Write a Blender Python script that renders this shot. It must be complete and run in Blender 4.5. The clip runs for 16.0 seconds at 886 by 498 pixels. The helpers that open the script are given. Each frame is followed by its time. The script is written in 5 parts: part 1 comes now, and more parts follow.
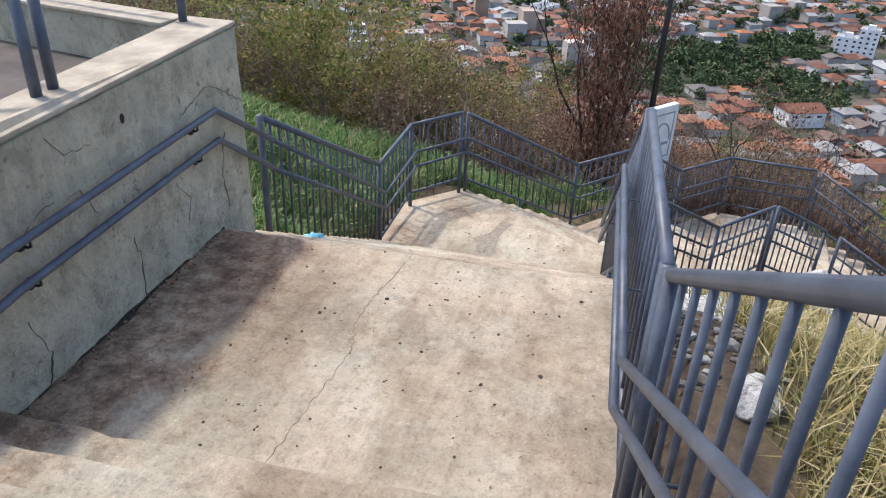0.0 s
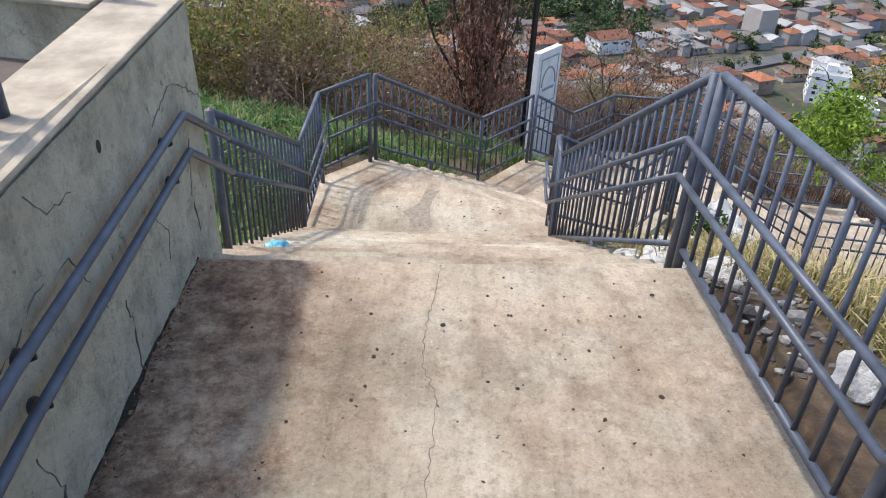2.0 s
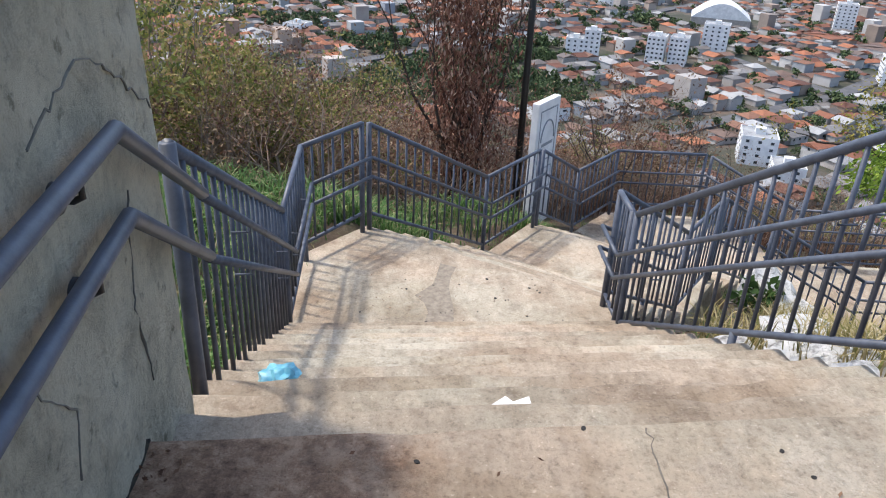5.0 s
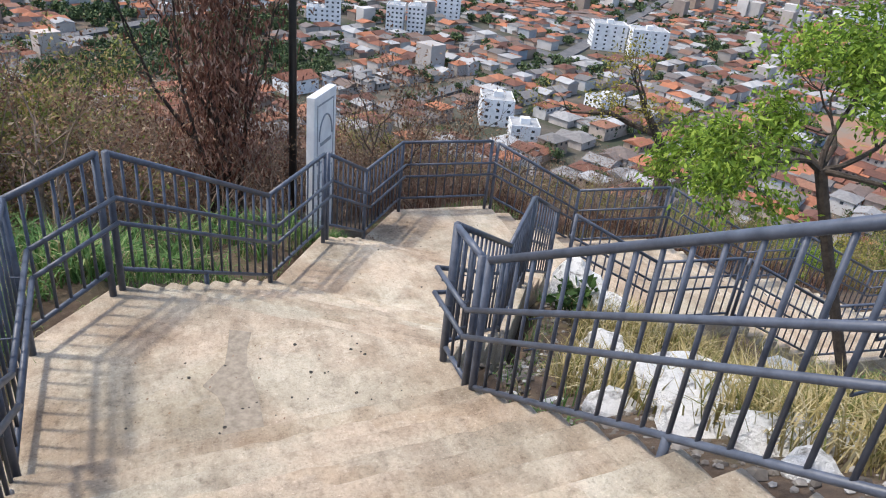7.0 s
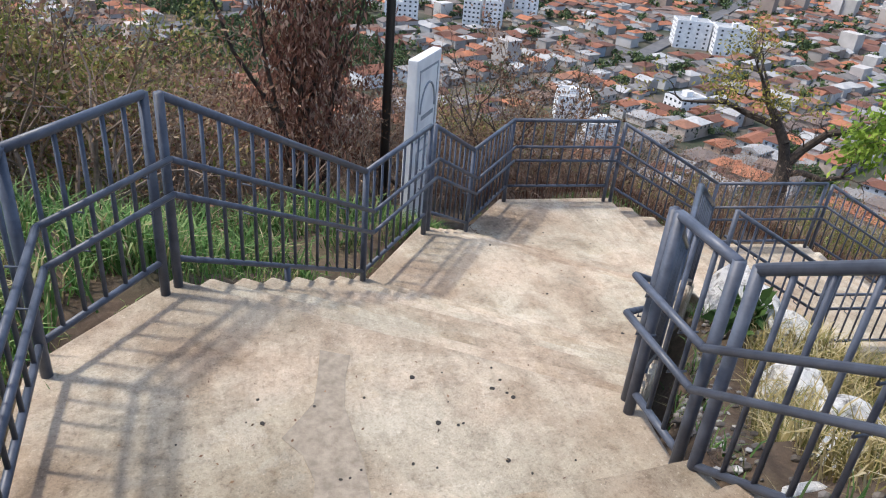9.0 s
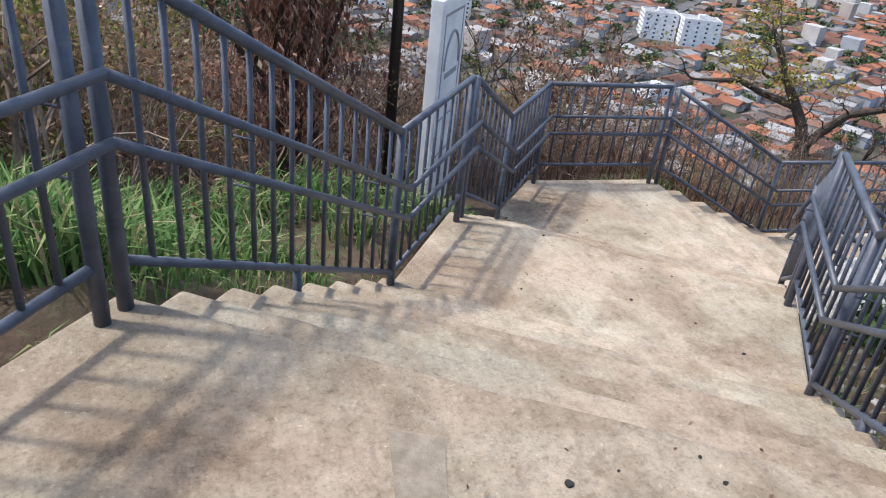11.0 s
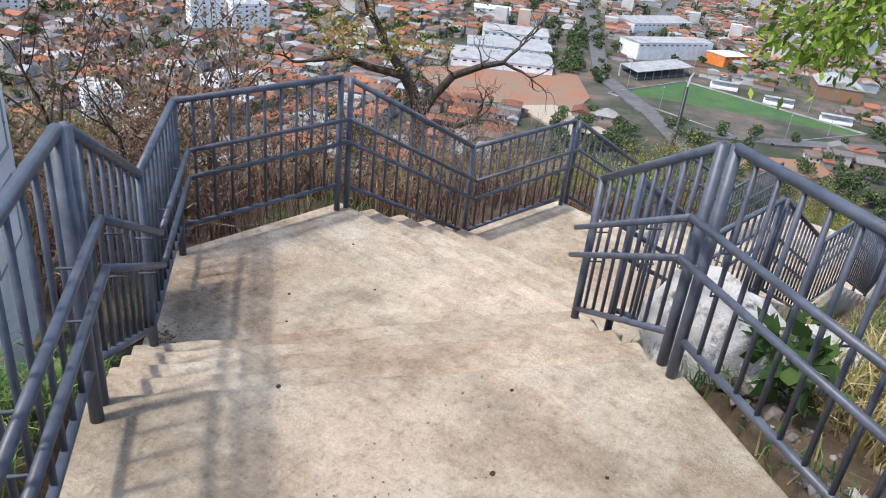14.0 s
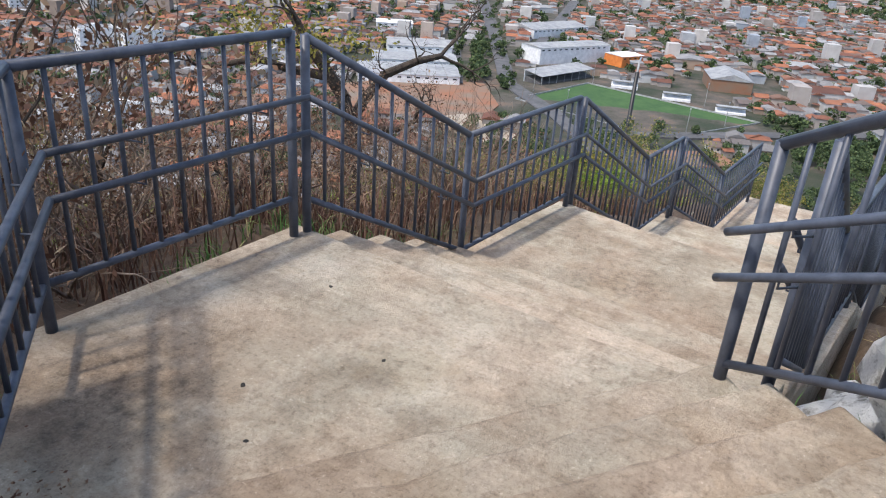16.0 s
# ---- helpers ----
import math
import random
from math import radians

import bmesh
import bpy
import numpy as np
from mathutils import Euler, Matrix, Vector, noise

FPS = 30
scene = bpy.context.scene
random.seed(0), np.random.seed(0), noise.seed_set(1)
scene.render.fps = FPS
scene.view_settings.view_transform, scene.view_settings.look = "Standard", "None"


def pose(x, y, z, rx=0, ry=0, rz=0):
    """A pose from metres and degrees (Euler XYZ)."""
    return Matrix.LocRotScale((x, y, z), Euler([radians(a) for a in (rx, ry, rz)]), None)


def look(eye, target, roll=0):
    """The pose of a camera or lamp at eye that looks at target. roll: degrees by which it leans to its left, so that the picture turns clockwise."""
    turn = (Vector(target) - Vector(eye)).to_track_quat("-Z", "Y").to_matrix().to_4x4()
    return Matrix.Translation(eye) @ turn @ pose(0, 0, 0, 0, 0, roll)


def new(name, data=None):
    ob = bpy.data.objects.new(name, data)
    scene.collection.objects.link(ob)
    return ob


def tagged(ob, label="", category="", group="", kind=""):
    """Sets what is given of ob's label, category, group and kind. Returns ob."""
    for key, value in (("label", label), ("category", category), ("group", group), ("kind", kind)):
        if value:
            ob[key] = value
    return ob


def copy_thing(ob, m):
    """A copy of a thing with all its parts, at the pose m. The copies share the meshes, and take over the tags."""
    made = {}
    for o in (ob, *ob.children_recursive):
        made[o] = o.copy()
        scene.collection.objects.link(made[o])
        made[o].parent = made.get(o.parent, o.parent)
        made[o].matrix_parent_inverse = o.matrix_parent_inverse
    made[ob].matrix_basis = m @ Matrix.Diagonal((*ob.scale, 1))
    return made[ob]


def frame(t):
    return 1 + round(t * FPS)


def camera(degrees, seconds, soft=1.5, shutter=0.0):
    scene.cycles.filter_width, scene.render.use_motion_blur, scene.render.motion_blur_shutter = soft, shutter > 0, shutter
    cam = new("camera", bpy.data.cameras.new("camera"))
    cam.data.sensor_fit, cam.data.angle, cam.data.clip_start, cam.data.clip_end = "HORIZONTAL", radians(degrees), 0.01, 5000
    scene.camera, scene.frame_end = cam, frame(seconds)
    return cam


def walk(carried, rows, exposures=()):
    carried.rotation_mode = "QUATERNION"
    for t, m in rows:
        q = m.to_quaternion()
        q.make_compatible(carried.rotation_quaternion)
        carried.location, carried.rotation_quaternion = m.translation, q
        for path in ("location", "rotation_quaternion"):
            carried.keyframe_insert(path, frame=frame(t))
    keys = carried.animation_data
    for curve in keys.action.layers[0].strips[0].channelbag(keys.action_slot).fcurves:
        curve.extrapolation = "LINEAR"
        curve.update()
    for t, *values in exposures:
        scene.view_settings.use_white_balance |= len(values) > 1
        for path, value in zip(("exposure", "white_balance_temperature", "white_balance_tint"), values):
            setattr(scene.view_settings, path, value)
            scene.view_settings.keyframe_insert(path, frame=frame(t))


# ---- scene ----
cam = camera(62.7, 16.0, soft=1.1)
PATH = [
    (0, (0.863, 0.918, 2.731), (0.389, 2.605, 1.766), 2.2),
    (0.5, (0.494, 1.039, 2.677), (0.082, 2.665, 1.588), 2.2),
    (1, (0.154, 1.177, 2.672), (-0.138, 2.835, 1.593), 0.1),
    (1.5, (-0.227, 1.372, 2.652), (-0.518, 3.032, 1.575), 0.4),
    (2, (-0.492, 1.53, 2.626), (-0.527, 3.218, 1.553), 2.6),
    (2.5, (-0.659, 1.739, 2.525), (-0.618, 3.428, 1.454), 2.6),
    (3, (-0.807, 2.007, 2.347), (-0.742, 3.702, 1.286), 4.1),
    (5.5, (-1.374, 3.947, 1.557), (-1.235, 5.739, 0.679), 1.4),
    (6, (-1.395, 4.411, 1.535), (-0.985, 6.172, 0.679), 4.0),
    (6.5, (-1.408, 4.881, 1.508), (-0.863, 6.59, 0.624), 5.4),
    (7, (-1.424, 5.279, 1.489), (-0.701, 6.896, 0.56), 6.1),
    (7.5, (-1.433, 5.673, 1.366), (-0.774, 7.342, 0.482), 7.7),
    (8, (-1.43, 6.115, 1.086), (-0.845, 7.731, 0.063), 6.2),
    (8.5, (-1.376, 6.58, 0.803), (-0.83, 8.252, -0.148), 5.4),
    (11, (-1.475, 8.887, -0.464), (-0.847, 10.52, -1.432), 6.6),
    (11.5, (-1.374, 9.361, -0.649), (-0.396, 10.929, -1.413), 4.4),
    (12, (-1.278, 9.897, -0.752), (0.011, 11.272, -1.422), 5.2),
    (12.5, (-1.065, 10.462, -0.77), (0.234, 11.802, -1.488), 5.6),
    (13, (-0.891, 10.984, -0.8), (0.518, 12.188, -1.552), 6.7),
    (13.5, (-0.671, 11.416, -0.939), (0.792, 12.472, -1.803), 6.3),
    (14, (-0.408, 11.855, -1.204), (1.047, 12.898, -2.095), 6.3),
    (14.5, (-0.112, 12.294, -1.514), (1.296, 13.294, -2.522), 4.5),
    (15, (0.207, 12.732, -1.788), (1.62, 13.69, -2.83), 6.0),
    (15.5, (0.538, 13.162, -2.032), (2.035, 14.079, -2.991), 4.6),
    (16, (0.956, 13.619, -2.176), (2.545, 14.496, -3.016), 4.3),
]
walk(cam, [(t, look(eye, target, roll)) for t, eye, target, roll in PATH], exposures=[(0, 1.04), (8.7, 1.05), (13.5, 1.12), (15.0, 1.02), (16.0, 0.9)])

# ---- world, sun ----
SUN_DIR = Vector((-0.52, 0.2, 1.0)).normalized()
world = bpy.data.worlds.new("sky_world")
scene.world = world
world.use_nodes = True
wn = world.node_tree
sky = wn.nodes.new("ShaderNodeTexSky")
sky.sky_type, sky.sun_disc = "NISHITA", False
sky.sun_elevation = math.asin(SUN_DIR.z)
sky.sun_rotation = math.atan2(SUN_DIR.x, SUN_DIR.y)
sky.dust_density = 2.0
wn.links.new(sky.outputs[0], wn.nodes["Background"].inputs[0])
wn.nodes["Background"].inputs[1].default_value = 0.15
sun = new("sun", bpy.data.lights.new("sun", "SUN"))
sun.data.energy, sun.data.angle, sun.data.color = 1.8, radians(4.2), (1.0, 0.94, 0.85)
sun.matrix_world = look(SUN_DIR * 50, (0, 0, 0))

# ---- materials ----


def material(name):
    m = bpy.data.materials.new(name)
    m.use_nodes = True
    return m, m.node_tree, m.node_tree.nodes["Principled BSDF"]


def nd(tree, kind, **values):
    n = tree.nodes.new("ShaderNode" + kind)
    for key, value in values.items():
        n.inputs[key].default_value = value
    return n


def ramp(tree, fac, stops):
    r = tree.nodes.new("ShaderNodeValToRGB")
    while len(r.color_ramp.elements) < len(stops):
        r.color_ramp.elements.new(0.5)
    for e, (at, c) in zip(r.color_ramp.elements, stops):
        e.position, e.color = at, (*c, 1) if len(c) == 3 else c
    tree.links.new(fac, r.inputs[0])
    return r.outputs[0]


def mix(tree, fac, a, b, blend="MIX"):
    m = tree.nodes.new("ShaderNodeMix")
    m.data_type, m.blend_type = "RGBA", blend
    for socket, v in ((m.inputs[0], fac), (m.inputs[6], a), (m.inputs[7], b)):
        if hasattr(v, "is_output"):
            tree.links.new(v, socket)
        else:
            socket.default_value = v if isinstance(v, (int, float)) else (*v, 1)
    return m.outputs[2]


def coords(tree, scale=(1, 1, 1)):
    tc = tree.nodes.new("ShaderNodeNewGeometry")
    mp = tree.nodes.new("ShaderNodeMapping")
    mp.inputs["Scale"].default_value = scale
    tree.links.new(tc.outputs["Position"], mp.inputs[0])
    return mp.outputs[0]


def noise_tex(tree, at, scale, detail=6.0, rough=0.6):
    n = nd(tree, "TexNoise", Scale=scale, Detail=detail, Roughness=rough)
    tree.links.new(at, n.inputs["Vector"])
    return n.outputs[0]


def bump(tree, bsdf, height, strength, distance):
    b = nd(tree, "Bump", Strength=strength, Distance=distance)
    tree.links.new(height, b.inputs["Height"])
    tree.links.new(b.outputs[0], bsdf.inputs["Normal"])


# old grime on the concrete: centre and reach
STAINS = [(2.53, 16.17, -4.285, 0.75), (3.91, 16.72, -4.285, 0.45), (6.85, 15.07, -5.09, 0.7), (2.69, 16.32, -4.285, 0.7), (3.36, 16.95, -4.285, 0.5), (-2.09, 9.92, -2.135, 0.6), (-1.69, 10.57, -2.135, 0.5)]


def concrete_material(name, shade_stain=False):
    """Weathered beige screed: broad tone, blotches, grit, pits and, on one landing and the top flight, a brown stain
    with the wall's shade painted in.
    """
    m, t, b = material(name)
    at = coords(t)
    big = noise_tex(t, at, 0.5, 6)
    blot = noise_tex(t, at, 1.9, 10, 0.74)
    streak = noise_tex(t, coords(t, (1, 0.25, 1)), 3.2, 8, 0.7)
    fine = noise_tex(t, at, 38, 8, 0.8)
    pits = noise_tex(t, at, 120, 4, 0.8)
    hue = noise_tex(t, at, 0.9, 5, 0.6)
    coarse = noise_tex(t, at, 13, 9, 0.8)
    c = ramp(t, big, [(0.34, (0.49, 0.425, 0.338)), (0.5, (0.615, 0.54, 0.438)), (0.66, (0.72, 0.64, 0.53))])
    stain = noise_tex(t, at, 1.05, 9, 0.66)
    c = mix(t, 0.6, c, ramp(t, stain, [(0.36, (0.56, 0.48, 0.42)), (0.45, (0.82, 0.76, 0.71)), (0.54, (1, 1, 1))]), "MULTIPLY")
    c = mix(t, 0.5, c, mix(t, 1.0, c, ramp(t, hue, [(0.4, (1.0, 0.88, 0.78)), (0.6, (0.94, 1.0, 0.96))]), "MULTIPLY"))
    c = mix(t, 0.5, c, ramp(t, blot, [(0.36, (0.42, 0.38, 0.35)), (0.47, (0.86, 0.84, 0.82)), (0.6, (1, 1, 1))]), "MULTIPLY")
    c = mix(t, 0.4, c, ramp(t, streak, [(0.38, (0.6, 0.57, 0.54)), (0.54, (1, 1, 1))]), "MULTIPLY")
    c = mix(t, 0.65, c, ramp(t, coarse, [(0.36, (0.5, 0.46, 0.43)), (0.46, (0.9, 0.9, 0.9)), (0.6, (1, 1, 1))]), "MULTIPLY")
    c = mix(t, 0.5, c, ramp(t, fine, [(0.37, (0.36, 0.34, 0.32)), (0.46, (0.88, 0.88, 0.88)), (0.58, (1, 1, 1))]), "MULTIPLY")
    c = mix(t, 0.5, c, ramp(t, coarse, [(0.58, (0, 0, 0)), (0.68, (0.16, 0.15, 0.13))]), "ADD")
    c = mix(t, 0.4, c, ramp(t, pits, [(0.34, (0.25, 0.23, 0.21)), (0.42, (1, 1, 1))]), "MULTIPLY")
    grit = noise_tex(t, at, 62, 3, 0.6)
    c = mix(t, 0.3, c, ramp(t, grit, [(0.34, (0.45, 0.42, 0.4)), (0.43, (1, 1, 1))]), "MULTIPLY")
    c = mix(t, 0.8, c, ramp(t, grit, [(0.64, (0, 0, 0)), (0.7, (0.2, 0.185, 0.16))]), "ADD")
    coat = noise_tex(t, at, 1.3, 9, 0.62)
    c = mix(t, 0.6, c, ramp(t, coat, [(0.47, (0.82, 0.79, 0.76)), (0.485, (1, 1, 1)), (0.57, (1, 1, 1)), (0.585, (0.9, 0.86, 0.8))]), "MULTIPLY")
    c = mix(t, 0.35, c, ramp(t, noise_tex(t, coords(t, (1, 0.16, 1)), 17, 8, 0.75), [(0.36, (0.62, 0.6, 0.57)), (0.5, (1, 1, 1))]), "MULTIPLY")
    for sx, sy, sz, sr in STAINS:
        off = nd(t, "VectorMath")
        off.operation = "DISTANCE"
        t.links.new(at, off.inputs[0])
        off.inputs[1].default_value = (sx, sy, sz)
        ragged = nd(t, "Math")
        ragged.operation = "MULTIPLY_ADD"
        t.links.new(noise_tex(t, at, 2.6, 9, 0.72), ragged.inputs[0])
        ragged.inputs[1].default_value = 1.5 * sr
        t.links.new(off.outputs["Value"], ragged.inputs[2])
        grime = nd(t, "MapRange", **{"From Min": 1.75 * sr, "From Max": 0.9 * sr, "To Min": 0.0, "To Max": 0.55})
        t.links.new(ragged.outputs[0], grime.inputs[0])
        c = mix(t, grime.outputs[0], c, mix(t, 1.0, c, ramp(t, coarse, [(0.38, (0.4, 0.35, 0.31)), (0.62, (0.86, 0.78, 0.7))]), "MULTIPLY"))
    if shade_stain:
        warp = noise_tex(t, at, 3.4, 9, 0.74)
        xyz = t.nodes.new("ShaderNodeSeparateXYZ")
        t.links.new(at, xyz.inputs[0])
        add = nd(t, "Math")
        add.operation = "MULTIPLY_ADD"
        t.links.new(warp, add.inputs[0])
        add.inputs[1].default_value = -1.7
        t.links.new(xyz.outputs[0], add.inputs[2])
        # brown stain and wall shade in one tint, ending near the wall's shadow edge
        edge = nd(t, "MapRange", **{"From Min": -1.9, "From Max": -2.35, "To Min": 0.0, "To Max": 0.95})
        t.links.new(add.outputs[0], edge.inputs[0])
        brown_tint = ramp(t, noise_tex(t, at, 7.5, 10, 0.75), [(0.4, (0.34, 0.24, 0.19)), (0.5, (0.68, 0.52, 0.43)), (0.58, (1.0, 0.86, 0.77))])
        c = mix(t, edge.outputs[0], c, mix(t, 1.0, c, brown_tint, "MULTIPLY"))
    t.links.new(c, b.inputs["Base Color"])
    b.inputs["Roughness"].default_value = 0.92
    bump(t, b, mix(t, 0.5, mix(t, 0.35, fine, blot), coarse), 1.0, 0.034)
    return m


MAT_CONCRETE = concrete_material("worn_concrete")
MAT_SHADE_STAIN = concrete_material("shade_stained_concrete", True)


def wall_material():
    m, t, b = material("old_plaster")
    at = coords(t)
    big = noise_tex(t, at, 0.9, 6)
    streak = noise_tex(t, coords(t, (2.2, 2.2, 0.5)), 1.6, 9, 0.7)
    fine = noise_tex(t, at, 24, 10, 0.8)
    smear = noise_tex(t, at, 4.5, 9, 0.72)
    c = ramp(t, big, [(0.35, (0.66, 0.6, 0.455)), (0.65, (0.84, 0.775, 0.61))])
    c = mix(t, 0.35, c, ramp(t, streak, [(0.36, (0.5, 0.5, 0.45)), (0.55, (1, 1, 1))]), "MULTIPLY")
    c = mix(t, 0.6, c, ramp(t, smear, [(0.36, (0.45, 0.44, 0.4)), (0.5, (0.92, 0.92, 0.9)), (0.62, (1, 1, 1))]), "MULTIPLY")
    c = mix(t, 0.5, c, ramp(t, fine, [(0.34, (0.35, 0.34, 0.31)), (0.47, (1, 1, 1))]), "MULTIPLY")
    chips = noise_tex(t, at, 11, 5, 0.65)
    c = mix(t, 0.7, c, ramp(t, chips, [(0.31, (0.3, 0.28, 0.22)), (0.38, (1, 1, 1))]), "MULTIPLY")
    t.links.new(c, b.inputs["Base Color"])
    b.inputs["Roughness"].default_value = 0.92
    lumps = noise_tex(t, at, 9, 8, 0.7)
    coat = ramp(t, noise_tex(t, at, 2.6, 9, 0.7), [(0.42, (0, 0, 0)), (0.56, (1, 1, 1))])
    bump(t, b, mix(t, 0.25, mix(t, 0.6, fine, lumps), coat), 1.0, 0.1)
    return m


def simple(name, lo, hi, scale=3.0, rough=0.8, bumps=0.3, dist=0.01, metal=0.0, obj=0.0, island=0.0, spread=(0.35, 0.65)):
    m, t, b = material(name)
    at = coords(t)
    n = noise_tex(t, at, scale, 7, 0.65)
    c = ramp(t, n, [(spread[0], lo), (spread[1], hi)])
    if obj:
        info = t.nodes.new("ShaderNodeObjectInfo")
        v = ramp(t, info.outputs["Random"], [(0, (1 - obj,) * 3), (1, (1, 1, 1))])
        c = mix(t, 1.0, c, v, "MULTIPLY")
    if island:
        geo = t.nodes.new("ShaderNodeNewGeometry")
        v = ramp(t, geo.outputs["Random Per Island"], [(0, (1 - island,) * 3), (1, (1, 1, 1))])
        c = mix(t, 1.0, c, v, "MULTIPLY")
    t.links.new(c, b.inputs["Base Color"])
    b.inputs["Roughness"].default_value, b.inputs["Metallic"].default_value = rough, metal
    if bumps:
        bump(t, b, noise_tex(t, at, scale * 7, 5, 0.7), bumps, dist)
    return m


def island_palette(name, stops, rough=0.85, scale=0.6, leafy=False):
    """Colours spread over the islands of one mesh."""
    m, t, b = material(name)
    geo = t.nodes.new("ShaderNodeNewGeometry")
    c = ramp(t, geo.outputs["Random Per Island"], stops)
    n = noise_tex(t, coords(t), scale, 6)
    v = ramp(t, n, [(0.3, (0.65, 0.65, 0.65)), (0.65, (1, 1, 1))])
    c = mix(t, 0.8, c, v, "MULTIPLY")
    t.links.new(c, b.inputs["Base Color"])
    b.inputs["Roughness"].default_value = rough
    if leafy:
        tr = t.nodes.new("ShaderNodeBsdfTranslucent")
        t.links.new(c, tr.inputs[0])
        ms = nd(t, "MixShader", Fac=0.35)
        t.links.new(b.outputs[0], ms.inputs[1])
        t.links.new(tr.outputs[0], ms.inputs[2])
        t.links.new(ms.outputs[0], t.nodes["Material Output"].inputs[0])
    return m


MAT_WALL = wall_material()
MAT_COPING = simple("cream_coping", (0.27, 0.225, 0.17), (0.45, 0.385, 0.3), 5.0, 0.85, 0.4, 0.006)
MAT_ASPHALT = simple("grey_asphalt", (0.05, 0.043, 0.04), (0.12, 0.1, 0.088), 1.8, 0.92, 0.5, 0.008)
MAT_PAINT = simple("blue_grey_paint", (0.048, 0.058, 0.084), (0.092, 0.108, 0.148), 9.0, 0.45, 0.35, 0.002, 0.0, 0.2)
MAT_BLACK = simple("black_paint", (0.008, 0.008, 0.009), (0.016, 0.016, 0.017), 4.0, 0.45, 0.1, 0.002)
MAT_SIGN = simple("white_painted_slab", (0.62, 0.62, 0.64), (0.8, 0.8, 0.8), 2.5, 0.6, 0.2, 0.004)
MAT_SIGNGREY = simple("grey_sign_paint", (0.2, 0.22, 0.25), (0.3, 0.32, 0.35), 6, 0.6, 0.1, 0.001)
MAT_ROCK = simple("white_washed_rock", (0.2, 0.185, 0.165), (0.78, 0.77, 0.75), 6.5, 0.9, 1.0, 0.05, spread=(0.34, 0.47))
MAT_BAG = simple("blue_plastic", (0.10, 0.36, 0.48), (0.25, 0.6, 0.72), 9, 0.3, 0.3, 0.01)
MAT_PAPER = simple("white_paper", (0.75, 0.75, 0.74), (0.85, 0.85, 0.84), 5, 0.7, 0.1, 0.002)
MAT_DEBRIS = simple("dark_debris", (0.012, 0.011, 0.01), (0.03, 0.026, 0.022), 20, 0.8, 0.2, 0.002)
MAT_BARK = simple("dark_bark", (0.03, 0.022, 0.017), (0.085, 0.065, 0.05), 9, 0.95, 0.8, 0.02)
MAT_TWIG = simple("dry_twig", (0.08, 0.057, 0.044), (0.35, 0.26, 0.195), 4, 0.95, 0.4, 0.01)
MAT_DRYLEAF = island_palette("dry_leaves", [(0, (0.08, 0.036, 0.023)), (0.4, (0.2, 0.105, 0.065)), (0.75, (0.34, 0.21, 0.13)), (1, (0.46, 0.36, 0.24))], leafy=True)
MAT_REDLEAF = island_palette("red_brown_leaves", [(0, (0.09, 0.036, 0.025)), (0.45, (0.21, 0.092, 0.062)), (0.8, (0.34, 0.18, 0.125)), (1, (0.5, 0.36, 0.28))], leafy=True)
MAT_OLIVE = island_palette("olive_leaves", [(0, (0.09, 0.12, 0.03)), (0.4, (0.2, 0.23, 0.055)), (0.7, (0.36, 0.33, 0.11)), (1, (0.45, 0.3, 0.15))], leafy=True)
MAT_YELLOWGREEN = island_palette("yellow_green_leaves", [(0, (0.18, 0.17, 0.03)), (0.6, (0.32, 0.28, 0.055)), (1, (0.44, 0.37, 0.1))], leafy=True)
MAT_GREEN = island_palette("fresh_leaves", [(0, (0.06, 0.12, 0.012)), (0.5, (0.19, 0.31, 0.03)), (1, (0.4, 0.52, 0.08))], leafy=True)
MAT_DEEP = island_palette("deep_leaves", [(0, (0.02, 0.05, 0.012)), (0.5, (0.045, 0.1, 0.02)), (1, (0.09, 0.16, 0.035))], leafy=True)
MAT_GRASS = island_palette("green_grass", [(0, (0.05, 0.12, 0.028)), (0.5, (0.115, 0.245, 0.06)), (0.8, (0.24, 0.34, 0.12)), (0.92, (0.36, 0.31, 0.15)), (1, (0.45, 0.38, 0.24))], leafy=True)
MAT_STRAW = island_palette("dry_grass", [(0, (0.14, 0.16, 0.04)), (0.3, (0.3, 0.25, 0.09)), (0.7, (0.5, 0.4, 0.19)), (1, (0.6, 0.52, 0.33))], leafy=True)
MAT_STALK = island_palette("dead_stalks", [(0, (0.06, 0.028, 0.02)), (0.5, (0.17, 0.09, 0.06)), (0.85, (0.28, 0.165, 0.115)), (1, (0.38, 0.28, 0.19))], leafy=True)
MAT_FARTREE = island_palette("far_tree_leaves", [(0, (0.028, 0.05, 0.02)), (0.6, (0.06, 0.1, 0.034)), (1, (0.13, 0.165, 0.06))], 0.9, 0.2)


